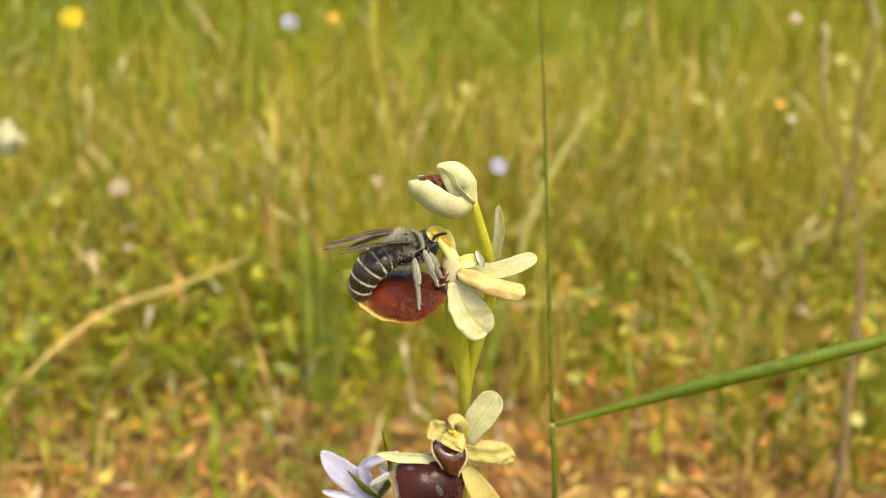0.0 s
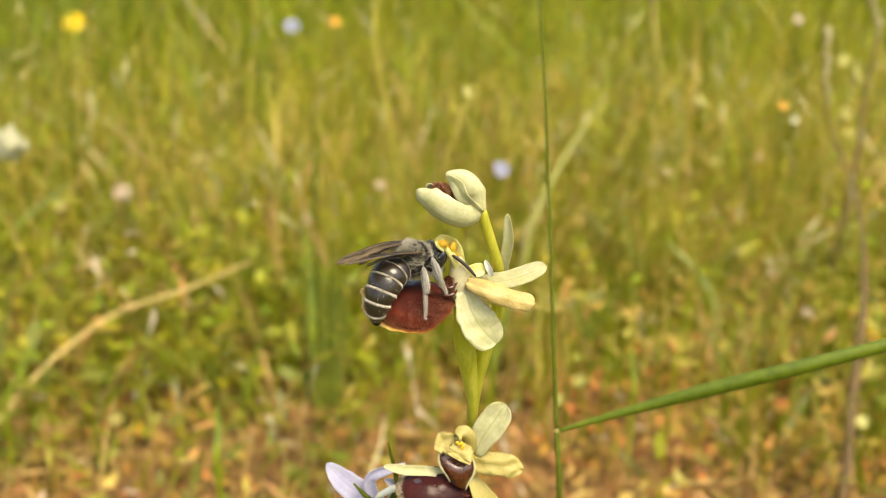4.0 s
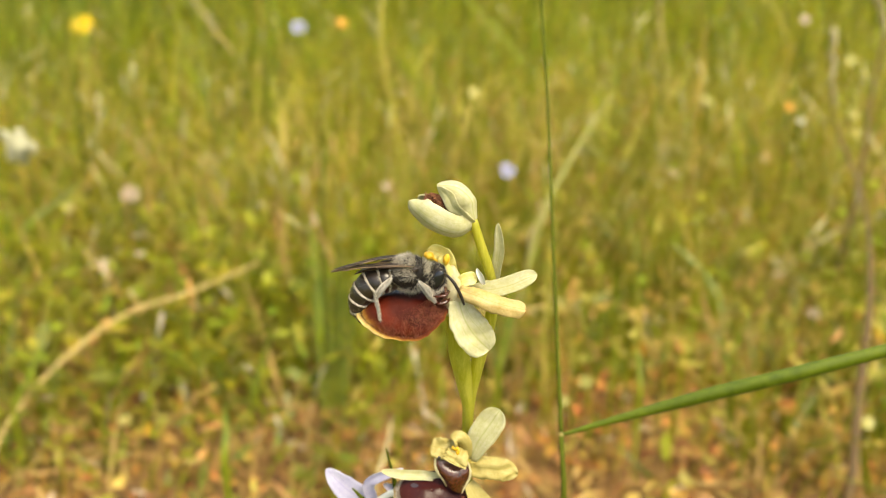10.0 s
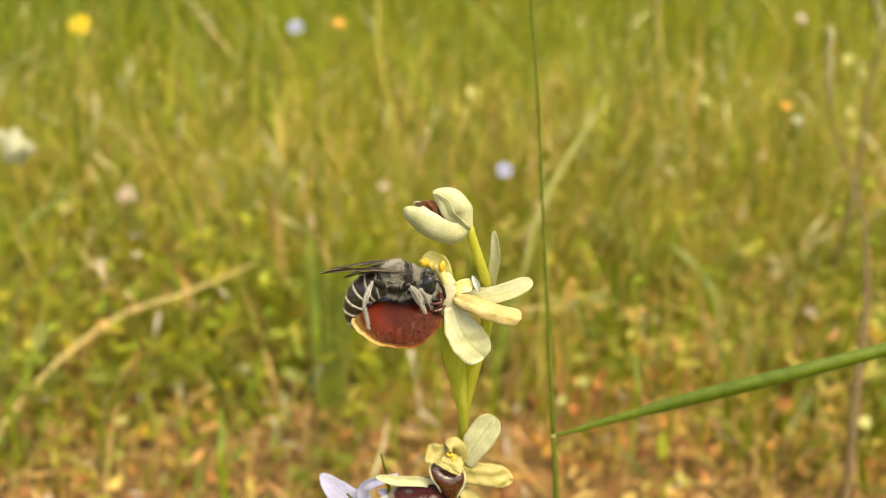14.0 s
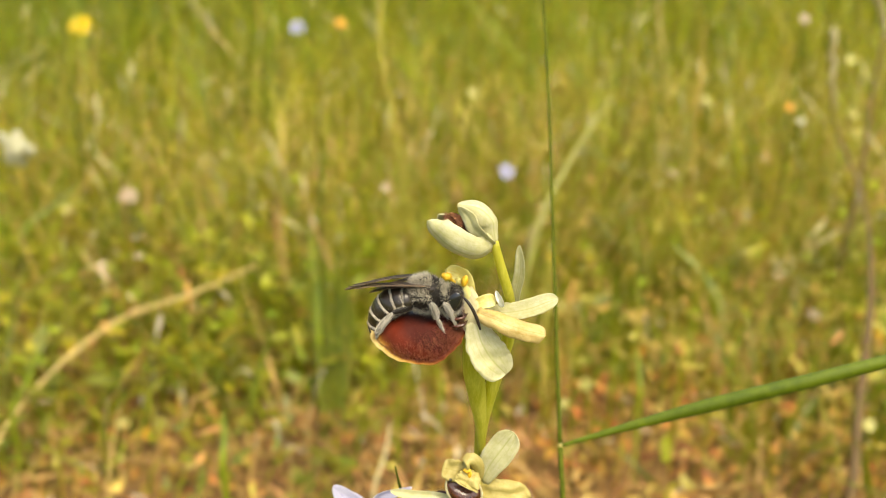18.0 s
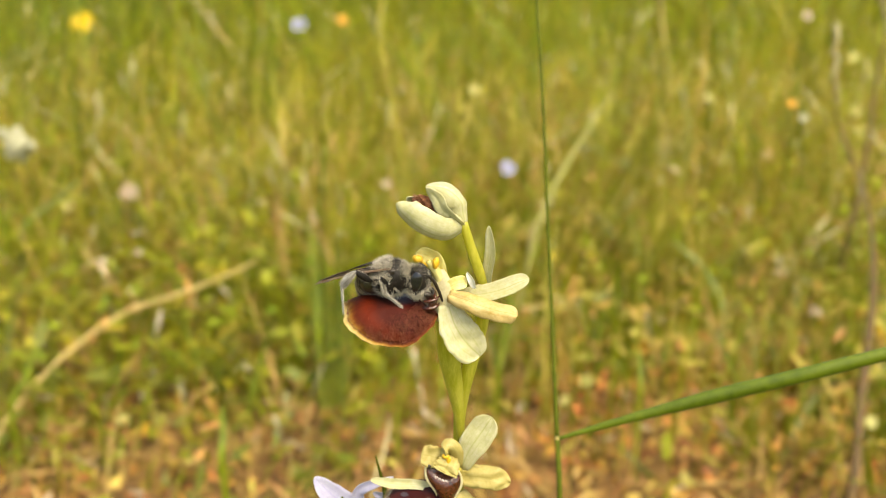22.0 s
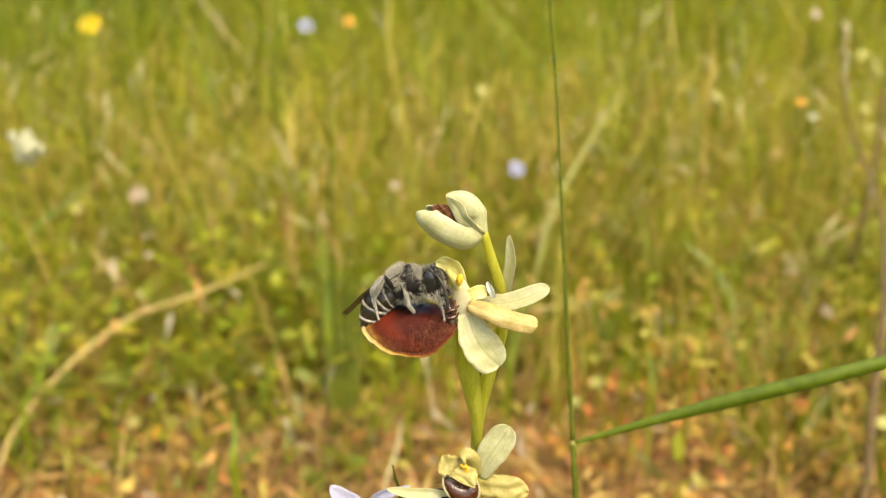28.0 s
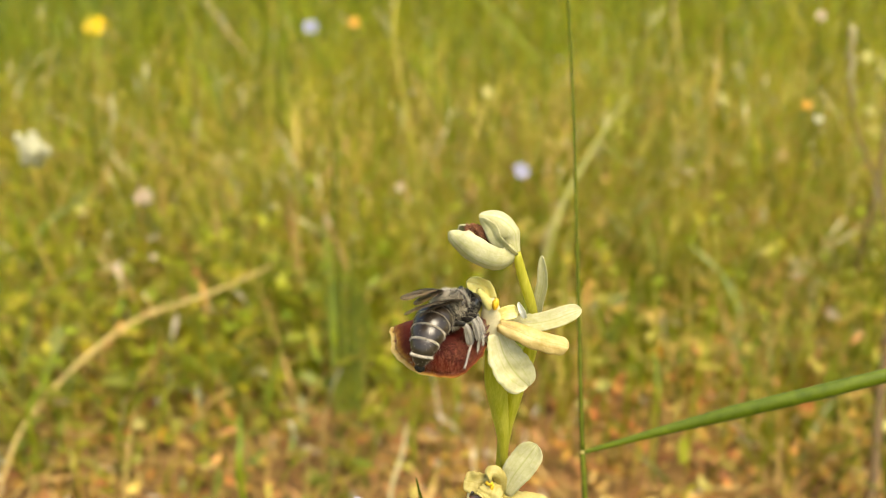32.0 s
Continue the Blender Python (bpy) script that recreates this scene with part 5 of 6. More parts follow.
def make_bee():
    """A male mining bee; x points to its head, z up, origin in the middle of its thorax, millimetres."""
    ob = base("bee", "grey-haired mining bee with pale abdominal bands clasping the lip", "bee")
    rng = random.Random(5)
    low, body = (0.0, 0, 0.0), (2.45, 1.9, 2.2)
    bm = bmesh.new()
    blob(bm, low, (2.5, 1.95, 2.25), (0, 0, 0), 0.08, 2)
    thorax = part("thorax", bm, CHITIN, ob)
    bm = bmesh.new()
    spikes(bm, on_ball(low, body, 3000, rng), 0.40, 0.016, (-0.55, 0, -0.1), 0.4, rng, 0.9)
    part("fur", bm, FUR, thorax, "dark grey-brown fur")
    bm = bmesh.new()
    # buff crest on the back, thin collar, uneven pale tufts on flanks and breast
    spikes(bm, on_ball(low, body, 3200, rng, lambda d: d.z > 0.2 and d.x < 0.1 + 0.5 * noise.noise(d * 3)), 0.62, 0.013, (-0.5, 0, 0.3), 0.45, rng, 0.7)
    spikes(bm, on_ball(low, body, 700, rng, lambda d: d.z > 0.1 and d.x > 0.6), 0.5, 0.013, (0.1, 0, 0.5), 0.4, rng, 0.7)
    spikes(bm, on_ball(low, body, 260, rng, lambda d: d.z > 0.5 and d.x > -0.1), 0.42, 0.014, (-0.6, 0, 0.2), 0.4, rng, 0.8)
    spikes(bm, on_ball(low, body, 1500, rng, lambda d: d.z < 0.45 and noise.noise(d * 3.1 + Vector((1.3, 0, 0))) > 0.17), 0.6, 0.012, (-0.5, 0, -0.45), 0.3, rng, 1.0)
    spikes(bm, on_ball(low, body, 420, rng, lambda d: d.z < -0.45), 0.8, 0.016, (-0.3, 0, -0.5), 0.5, rng, 0.9)
    part("pale_fur", bm, PALEFUR, thorax, "buff fur on the back and breast")
    for s in (-1, 1):
        bm = bmesh.new()
        blob(bm, (0.55, s * 1.6, 1.3), (0.5, 0.3, 0.36), (0, -20, 0), 0.1, 2)
        part("wing_base", bm, FEELER, thorax, "dark brown scale over the wing base")

    # head: long dark eyes at its sides, pale hair on face, cheeks and crown
    bm = bmesh.new()
    blob(bm, (3.15, 0, -0.75), (1.35, 1.8, 2.0), (0, 20, 0), 0.04, 2)
    head = part("head", bm, CHITIN, ob)
    feelers = []
    for s in (-1, 1):
        bm = bmesh.new()
        blob(bm, (3.3, s * 1.42, -0.35), (0.78, 0.48, 1.45), (0, 24, s * 8), 0.0, 2, 4)
        part("eye", bm, EYE, head, "large dark compound eye")
        bm = bmesh.new()
        root = Vector((4.05, s * 1.0, 0.45))
        line = curve_points([root, (4.6, s * 1.5, 0.2), (5.4, s * 1.9, -0.7), (6.1, s * 2.1, -2.1), (6.6, s * 2.3, -3.6)], 25)
        tube(bm, [q - root for q in line[:7]], [0.11, 0.12, 0.14], 8, 8)
        tube(bm, [q - root for q in line[6:]], [0.15, 0.19, 0.21, 0.21, 0.2, 0.13], 10, 30)
        feeler = part("antenna", bm, FEELER, head, "black segmented antenna")
        feeler.location = root * MM
        feelers.append(feeler)
        bm = bmesh.new()
        tube(bm, [(3.9, s * 0.9, -2.2), (4.6, s * 0.7, -2.5), (4.8, s * 0.1, -2.9)], [0.4, 0.32, 0.08], 6, 8)
        part("mandible", bm, FEELER, head)
    skull = ((3.15, 0, -0.75), (1.33, 1.77, 1.97))
    bm = bmesh.new()
    spikes(bm, on_ball(*skull, 900, rng, lambda d: abs(d.y) < 0.62), 0.36, 0.013, (-0.1, 0, 0.1), 0.5, rng, 0.5)
    part("fur", bm, FUR, head, "short dark fur")
    bm = bmesh.new()
    spikes(bm, on_ball(*skull, 620, rng, lambda d: d.x < -0.25), 0.6, 0.013, (0.3, 0, 0.1), 0.5, rng, 0.8)
    spikes(bm, on_ball(*skull, 620, rng, lambda d: d.z < -0.35), 0.7, 0.013, (-0.1, 0, -0.6), 0.45, rng, 0.8)
    spikes(bm, on_ball(*skull, 420, rng, lambda d: abs(d.y) < 0.55 and (d.z > 0.6 or d.x > 0.5)), 0.5, 0.012, (0.1, 0, 0.2), 0.5, rng, 0.6)
    part("beard", bm, PALEFUR, head, "pale hairs round the head")

    # abdomen: overlapping rings, curled down; its joint is the waist
    waist = Vector((-2.0, 0, -0.4))
    abdomen = part("abdomen", joint_mesh((0, 0, 0), 0.75), CHITIN, ob, "shining black abdomen with pale hair bands")
    abdomen.location = waist * MM
    line = curve_points([(0.3, 0, -0.2), (-1.1, 0, -0.35), (-2.4, 0, -1.05), (-3.5, 0, -2.7), (-3.9, 0, -4.6), (-3.2, 0, -6.7)], 29)
    size = [1.5, 1.9, 1.95, 1.9, 1.76, 1.5, 1.12, 0.5]
    bounds = [0, 4, 8, 12, 16, 20, 24, 28]

    def frame_at(i):
        d = (line[min(i + 1, 28)] - line[max(i - 1, 0)]).normalized()
        return d, Vector((0, 1, 0)), d.cross(Vector((0, 1, 0)))

    def radius(i):
        f = i / 28 * 7
        k = min(int(f), 6)
        return size[k] + (size[k + 1] - size[k]) * (f - k)

    for k in range(7):
        bm = bmesh.new()
        rings = []
        i0, i1 = bounds[k], bounds[k + 1]
        steps = 7
        for s in range(steps + 1):
            f = i0 + (i1 - i0) * 1.12 * s / steps
            i = min(int(f), 27)
            q = line[i].lerp(line[min(i + 1, 28)], min(f - i, 1))
            d, a, b = frame_at(min(int(f + 0.5), 28))
            r = radius(min(f, 28)) * (0.94 + 0.09 * math.sin(math.pi * min(1, 0.15 + s / steps)) ** 0.7 + 0.02)
            if k == 6:
                r *= max(0.12, 1 - (s / steps) ** 3 * 0.9)
            rings.append([bm.verts.new(q + (a * math.cos(t) * 1.1 + b * math.sin(t) * 0.9) * r) for t in [2 * math.pi * j / 36 for j in range(36)]])
        for x, y in zip(rings, rings[1:]):
            for j in range(36):
                bm.faces.new((x[j], x[(j + 1) % 36], y[(j + 1) % 36], y[j]))
        bm.faces.new(rings[0][::-1])
        bm.faces.new(rings[-1])
        part("abdomen_ring", bm, SHELL, abdomen)
        if k < 6:
            bm = bmesh.new()
            spots = []
            for _ in range((300, 700, 1000, 1050, 1000, 800)[k]):
                t = rng.uniform(0, 2 * math.pi)
                i = bounds[k + 1]
                d, a, b = frame_at(i)
                q = line[i] + d * rng.uniform(-0.06, 0.05) + (a * math.cos(t) * 1.1 + b * math.sin(t) * 0.9) * radius(i) * 1.025
                spots.append((q, (a * math.cos(t) + b * math.sin(t)) * 0.28 + d))
            spikes(bm, spots, 0.24, 0.014, (0, 0, 0), 0.2, rng, 0.5)
            part("hair_band", bm, PALEFUR, abdomen, "pale hair band")
    for count, mat, name, label, length in ((1900, FUR, "fur", "sparse dark hairs", 0.36), (260, PALEFUR, "pale_fur", "sparse pale hairs", 0.5)):
        bm = bmesh.new()
        spots = []
        for _ in range(count):
            f = rng.uniform(1, 27)
            i = int(f)
            d, a, b = frame_at(i)
            t = rng.uniform(0, 2 * math.pi)
            spots.append((line[i] + (a * math.cos(t) * 1.1 + b * math.sin(t) * 0.9) * radius(f), (a * math.cos(t) + b * math.sin(t)) * 0.9 + d))
        spikes(bm, spots, length, 0.010, (0, 0, 0), 0.3, rng)
        part(name, bm, mat, abdomen, label)
    bm = bmesh.new()
    blob(bm, line[28] + Vector((0.15, 0, 0.1)), (0.55, 0.6, 0.5), (0, 30, 0), 0.2, 2)
    part("tail_tip", bm, CHITIN, abdomen, "black tip of the abdomen")

    # wings folded back
    wings = []
    for s in (-1, 1):
        for kind, (length, w, rise) in (("forewing", (10.2, 2.5, 0.0)), ("hindwing", (7.2, 1.7, -0.2))):
            bm = bmesh.new()
            petal(bm, [(0, 0, 0), (-length * 0.35, -s * 0.3, -0.35 + rise), (-length * 0.7, -s * 0.8, -1.15 + rise), (-length, -s * 1.1, -2.2 + rise)], w, (0, 0.32, 0.95), 0.05, 0.05, 16, 6, 0.55, 0.25, 0.12, 0, s)
            wing = part(kind, bm, WING, ob, "smoky brown folded wing")
            wing.location = Vector((0.4, s * 1.4, 1.75)) * MM
            bm = bmesh.new()
            for off, end in ((0.95, 0.97), (0.7, 0.8), (0.35, 0.92), (0.0, 0.85), (-0.35, 0.75), (-0.75, 0.55)):
                side = Vector((0, 1, -0.33)).normalized() * w * 0.45 * off
                tube(bm, [(0, 0, 0.03), Vector((-length * 0.4 * end, -s * 0.3, -0.33 + rise)) + side * 0.85, Vector((-length * end, -s * 1.0, -2.0 * end ** 2 + rise)) + side * 0.55], [0.09, 0.05, 0.02], 5, 10)
            part("veins", bm, VEIN, wing, "dark wing veins")
            wings.append(wing)

    # legs: dark thigh, broad pale-haired shin and slender foot
    legs = []
    for kind, thigh, shin, foot, wide in (("hindleg", 2.7, 3.2, 3.2, 1.0), ("midleg", 2.4, 2.7, 2.7, 0.85), ("foreleg", 2.1, 2.1, 1.8, 0.7)):
        for s in (-1, 1):
            upper = limb(kind, thigh, [0.2 * wide, 0.45 * wide, 0.42 * wide, 0.26 * wide], CHITIN, ob, "dark leg with pale hairs", rng, 150)
            lower = limb("shin", shin, [0.24 * wide, 0.42 * wide, 0.54 * wide, 0.54 * wide, 0.34 * wide], LEG, upper, "pale grey-haired shin", rng, 520, bow=0.12)
            end = limb("foot", foot, [0.25 * wide, 0.24 * wide, 0.2 * wide, 0.15 * wide, 0.12 * wide], LEG, upper, "slender hairy foot with claws", rng, 260, 0.3, bow=0.08)
            legs.append((kind, s, thigh, upper, lower, end))
    feelers[1].rotation_euler = (0, radians(50), radians(-20))
    return ob, abdomen, wings, legs, feelers


def joint_mesh(centre, r):
    bm = bmesh.new()
    blob(bm, centre, (r, r, r), sub=2)
    return bm


bee, abdomen, wings, legs, feelers = make_bee()
near_wings = [w for w in wings if w.location.y < 0]
far_wings = [w for w in wings if w.location.y > 0]


# ---- what moves ----
PIVOT = Vector((0, 0, 120)) * MM


def sway(dx, dy, dz, rx, ry, rz):
    """The orchid's lean: millimetres and degrees about a point on its stem."""
    turn = pose(0, 0, 0, rx, ry, rz)
    return Matrix.Translation(PIVOT + Vector((dx, dy, dz)) * MM) @ turn @ Matrix.Translation(-PIVOT)


def seat(x, y, z, pitch, yaw, roll):
    """The bee on the lip: thorax in millimetres as the orchid stands; yaw swings its tail towards the viewer's side."""
    return Matrix.Translation(Vector((x, y, z)) * MM) @ pose(0, 0, 0, 0, 0, yaw) @ pose(0, 0, 0, 0, pitch, 0) @ pose(0, 0, 0, roll, 0, 0)


def between(rows, t):
    """The pose at t on a list of rows."""
    for (t0, a), (t1, b) in zip(rows, rows[1:]):
        if t0 <= t <= t1:
            return a.lerp(b, (t - t0) / (t1 - t0))
    return rows[-1][1]


def mixed(rows, t):
    """The points at t on a list of rows of points."""
    for (t0, a), (t1, b) in zip(rows, rows[1:]):
        if t0 <= t <= t1:
            return [p.lerp(q, (t - t0) / (t1 - t0)) for p, q in zip(a, b)]
    return rows[-1][1]


def aimed(a, b):
    """The pose at a whose x axis points to b, its z axis kept near the upright."""
    x = (b - a).normalized()
    y = Vector((0.25, 0.0, 1.0)).cross(x).normalized()
    m = Matrix((x, y, x.cross(y))).transposed().to_4x4()
    m.translation = a
    return m


def motions():
    lean = [
        (0, sway(0.62, 1.14, 1.02, 0.40, -0.38, 0.19)),
        (0.5, sway(0.48, 0.18, 0.15, -0.42, -0.69, 0.24)),
        (1, sway(0.63, -0.15, 0.65, -0.60, -1.06, 0.19)),
        (1.5, sway(-0.06, -0.08, 0.56, -0.95, -1.19, 0.55)),
        (2, sway(-0.03, -0.38, 0.32, -0.92, -1.10, 0.41)),
        (2.5, sway(0.10, 0.63, 0.14, -0.15, -0.43, 0.33)),
        (3, sway(-0.04, -0.14, 0.57, -0.30, -0.18, 0.30)),
        (3.5, sway(0.54, -1.04, 1.25, -0.25, -0.15, 0.29)),
        (5.5, sway(0.38, -1.18, 1.37, -0.13, 0.48, 0.11)),
        (6, sway(-0.11, -0.60, 0.65, -0.29, -0.09, 0.09)),
        (6.5, sway(0.15, -1.27, 0.68, -1.02, -0.73, 0.32)),
        (7, sway(0.12, -1.47, 1.19, -0.74, -0.96, 0.33)),
        (7.5, sway(-0.79, -1.83, 0.93, -1.54, -1.77, 0.43)),
        (8, sway(-1.21, -2.52, 1.13, -2.27, -2.15, 0.63)),
        (8.5, sway(-1.11, -2.29, 0.67, -2.76, -2.71, 0.72)),
        (9, sway(-1.08, -2.29, 0.72, -1.83, -1.93, 0.54)),
        (9.5, sway(-0.18, -1.58, 1.33, -0.77, -1.03, 0.43)),
        (10, sway(0.08, -0.66, 0.59, -0.51, -0.57, 0.21)),
        (10.5, sway(0.34, -0.44, 0.46, -0.00, -0.23, -0.05)),
        (11, sway(0.19, -0.88, 0.57, -0.16, 0.08, 0.04)),
        (11.5, sway(0.91, -0.34, 0.30, -0.02, 0.08, 0.07)),
        (12, sway(0.67, 0.56, 0.12, 0.54, 0.66, -0.13)),
        (12.5, sway(0.48, -0.15, 0.20, -0.18, 0.17, -0.01)),
        (13, sway(-0.00, 0.00, -0.00, -0.00, 0.00, -0.00)),
        (13.5, sway(-0.22, -0.60, 0.60, -0.05, -0.00, -0.01)),
        (14, sway(0.14, -0.43, 0.14, -0.12, -0.15, 0.14)),
        (14.5, sway(-0.18, 0.33, -0.45, 0.03, 0.22, 0.05)),
        (16.5, sway(-0.34, -2.18, 0.73, -0.85, -0.29, 0.26)),
        (17, sway(-0.21, -0.53, 0.17, -0.06, -0.14, 0.16)),
        (17.5, sway(-0.06, -0.23, 0.11, 0.52, 0.49, 0.03)),
        (18, sway(0.08, -0.49, 0.79, 1.05, 0.93, -0.26)),
        (18.5, sway(-0.59, -0.39, 0.67, 0.70, 0.54, -0.19)),
        (19, sway(0.23, 0.82, -0.13, 1.36, 0.49, -0.22)),
        (19.5, sway(0.33, 0.43, 0.09, 1.10, 1.08, -0.43)),
        (20, sway(-0.19, -0.00, 0.38, 0.66, 0.67, -0.13)),
        (20.5, sway(-0.20, -0.99, 0.63, 0.08, 0.27, -0.09)),
        (21, sway(-0.17, -0.69, 0.03, -0.22, -0.21, 0.17)),
        (21.5, sway(-0.21, -1.05, 0.39, -0.68, -0.34, 0.21)),
        (22, sway(-0.10, -1.30, 0.50, -0.71, -0.53, 0.15)),
        (22.5, sway(-0.08, -1.67, 0.28, -0.90, -1.00, 0.17)),
        (23, sway(-0.46, -2.20, 1.05, -1.12, -1.11, 0.17)),
        (23.5, sway(-1.13, -1.76, -0.10, -1.14, -0.80, 0.17)),
        (24, sway(-0.46, -1.09, -0.68, -1.06, -0.92, 0.12)),
        (24.5, sway(0.25, -1.07, -0.21, -0.85, -0.80, 0.13)),
        (25, sway(0.04, -1.00, -0.30, -0.54, -0.36, 0.06)),
        (25.5, sway(0.25, -0.45, 0.77, 0.15, -0.46, -0.04)),
        (27.5, sway(-0.68, 0.10, 0.39, 0.56, 0.16, 0.03)),
        (28, sway(-0.68, -1.94, 0.71, -0.42, -0.05, 0.22)),
        (28.5, sway(-0.98, -1.15, 0.43, -0.48, -0.30, 0.35)),
        (29, sway(-0.47, -0.24, -0.27, -0.02, -0.13, 0.22)),
        (29.5, sway(-0.92, -1.55, 0.57, -0.17, -0.13, 0.09)),
        (30, sway(-0.90, -1.80, 1.18, 0.02, 0.11, 0.16)),
        (30.5, sway(-0.56, -1.39, 0.67, 0.05, 0.12, -0.03)),
        (31, sway(-0.14, -0.99, 1.06, 0.90, 0.33, -0.00)),
        (31.5, sway(-0.02, -0.32, 0.48, 1.06, 0.36, -0.17)),
        (32, sway(0.25, -0.66, 0.54, 1.15, 0.69, -0.22)),
    ]
    foot = Matrix.Translation(orchid.location)
    walk(orchid, [(t, m @ foot) for t, m in lean])
    beside = Matrix.Translation(bellflower.location)
    walk(bellflower, [(t, m @ beside) for t, m in lean])
    # seconds, thorax x y z, pitch, yaw, roll of the bee; pitch and yaw of its abdomen
    ride = [
        (0, -4.66, -0.6, 221.62, 1, 32, 12, -4, 0),
        (1, -4.70, -0.6, 221.7, -3, 3, 8, 6, 3),
        (2, -3.19, -0.6, 221.34, -5, 0, 5, 14, 0),
        (3, -3.70, -0.6, 221.28, 0, 0, 5, 12, 0),
        (3.5, -4.5, -0.6, 221.5, 0, 28, 12, 10, 20),
        (5.5, -4.05, -0.8, 221.3, 2, 40, 6, 40, 38),
        (6, -4.86, -0.6, 221.24, 0, 4, 3, 8, 8),
        (7, -4.1, -0.6, 221.3, 0, 0, 0, 8, 0),
        (8, -4.39, -0.6, 220.90, 0, 0, 0, 9, 0),
        (9, -4.88, -0.6, 221.10, 0, 0, 0, 0, 0),
        (10, -3.96, -0.6, 220.74, 0, 4, 3, 12, 5),
        (11, -4.39, -0.6, 220.74, 0, 0, 0, 0, 0),
        (12, -4.60, -0.6, 221.10, 0, 0, 0, 0, 0),
        (13, -4.50, -0.6, 221.10, 0, 0, 0, 0, 0),
        (14, -4.67, -0.6, 220.80, 0, 0, 0, 0, 0),
        (17, -4.74, -0.6, 220.92, 0, 4, 4, 6, 4),
        (18, -4.03, -0.6, 220.80, 0, 0, 0, 0, 0),
        (18.2, -4.50, -0.6, 220.7, -4, -6, 0, -4, -32),
        (18.4, -4.60, -0.6, 220.66, -8, -10, 0, 0, -60),
        (19, -4.28, -0.6, 220.73, -8, -10, 0, 0, -60),
        (20, -4.42, -0.6, 220.82, -8, -10, 0, 0, -60),
        (21, -4.84, -0.6, 220.82, -8, -10, 0, 0, -60),
        (22, -4.84, -0.6, 220.82, -8, -10, 0, 0, -60),
        (23, -5.06, -0.6, 220.76, -8, -10, 0, 0, -60),
        (24, -4.21, -0.6, 220.70, -8, -10, 0, 0, -60),
        (25, -4.49, -0.6, 220.94, -8, -10, 0, 0, -60),
        (25.5, -4.63, -0.6, 220.92, -8, -10, 0, 0, -60),
        (27.5, -5.80, -0.6, 220.64, 0, -6, 0, 0, -12),
        (28, -5.34, -0.6, 221.2, -22, -12, -4, 4, 14),
        (28.5, -5.37, -0.6, 220.91, 0, 4, 6, 4, 4),
        (29, -4.81, -0.6, 220.90, 0, 3, 5, 9, 5),
        (30, -5.2, -0.6, 220.84, 0, 5, 3, 5, 6),
        (30.5, -5.0, -0.6, 220.81, 0, 10, 6, 2, 10),
        (31, -4.5, -0.6, 220.68, 0, 20, 15, 2, 30),
        (31.5, -3.83, -0.6, 220.87, 0, 24, 15, 0, 30),
        (32, -3.78, -1.2, 220.64, 1, 50, 5, 42, 25),
    ]
    seats = [(r[0], seat(*r[1:7])) for r in ride]
    steps = sorted({t for t, _ in seats} | {t for t, _ in lean})
    walk(bee, [(t, between(lean, t) @ between(seats, t)) for t in steps])
    waist = Matrix.Translation(abdomen.location)
    walk(abdomen, [(r[0], waist @ pose(0, 0, 0, 0, r[7], r[8])) for r in ride])
    # the upper part of the culm leans on its joint in the wind
    joint = Matrix.Translation(upper_stalk.location)
    walk(upper_stalk, [(t, joint @ pose(0, 0, 0, 0, a, 0)) for t, a in (
        (0, 1.02), (1, 0.11), (2, -0.01), (3, 0.33), (5.5, 1.16), (6, 0.57), (7, -0.29), (8, -1.68), (9, -1.35), (10, 0.39), (11, 0.68), (12, 1.57), (13, 0), (14, 0.08), (17, 0.28), (18, 1.12), (19, 0.28), (20, 0.87), (21, 0.52), (22, 0.27), (23, -0.60), (24, -0.53), (25, 0.35), (27.5, 0.28), (28, 0.40), (29, 0.49), (30, 0.74), (31, 0.91), (32, 1.81))])
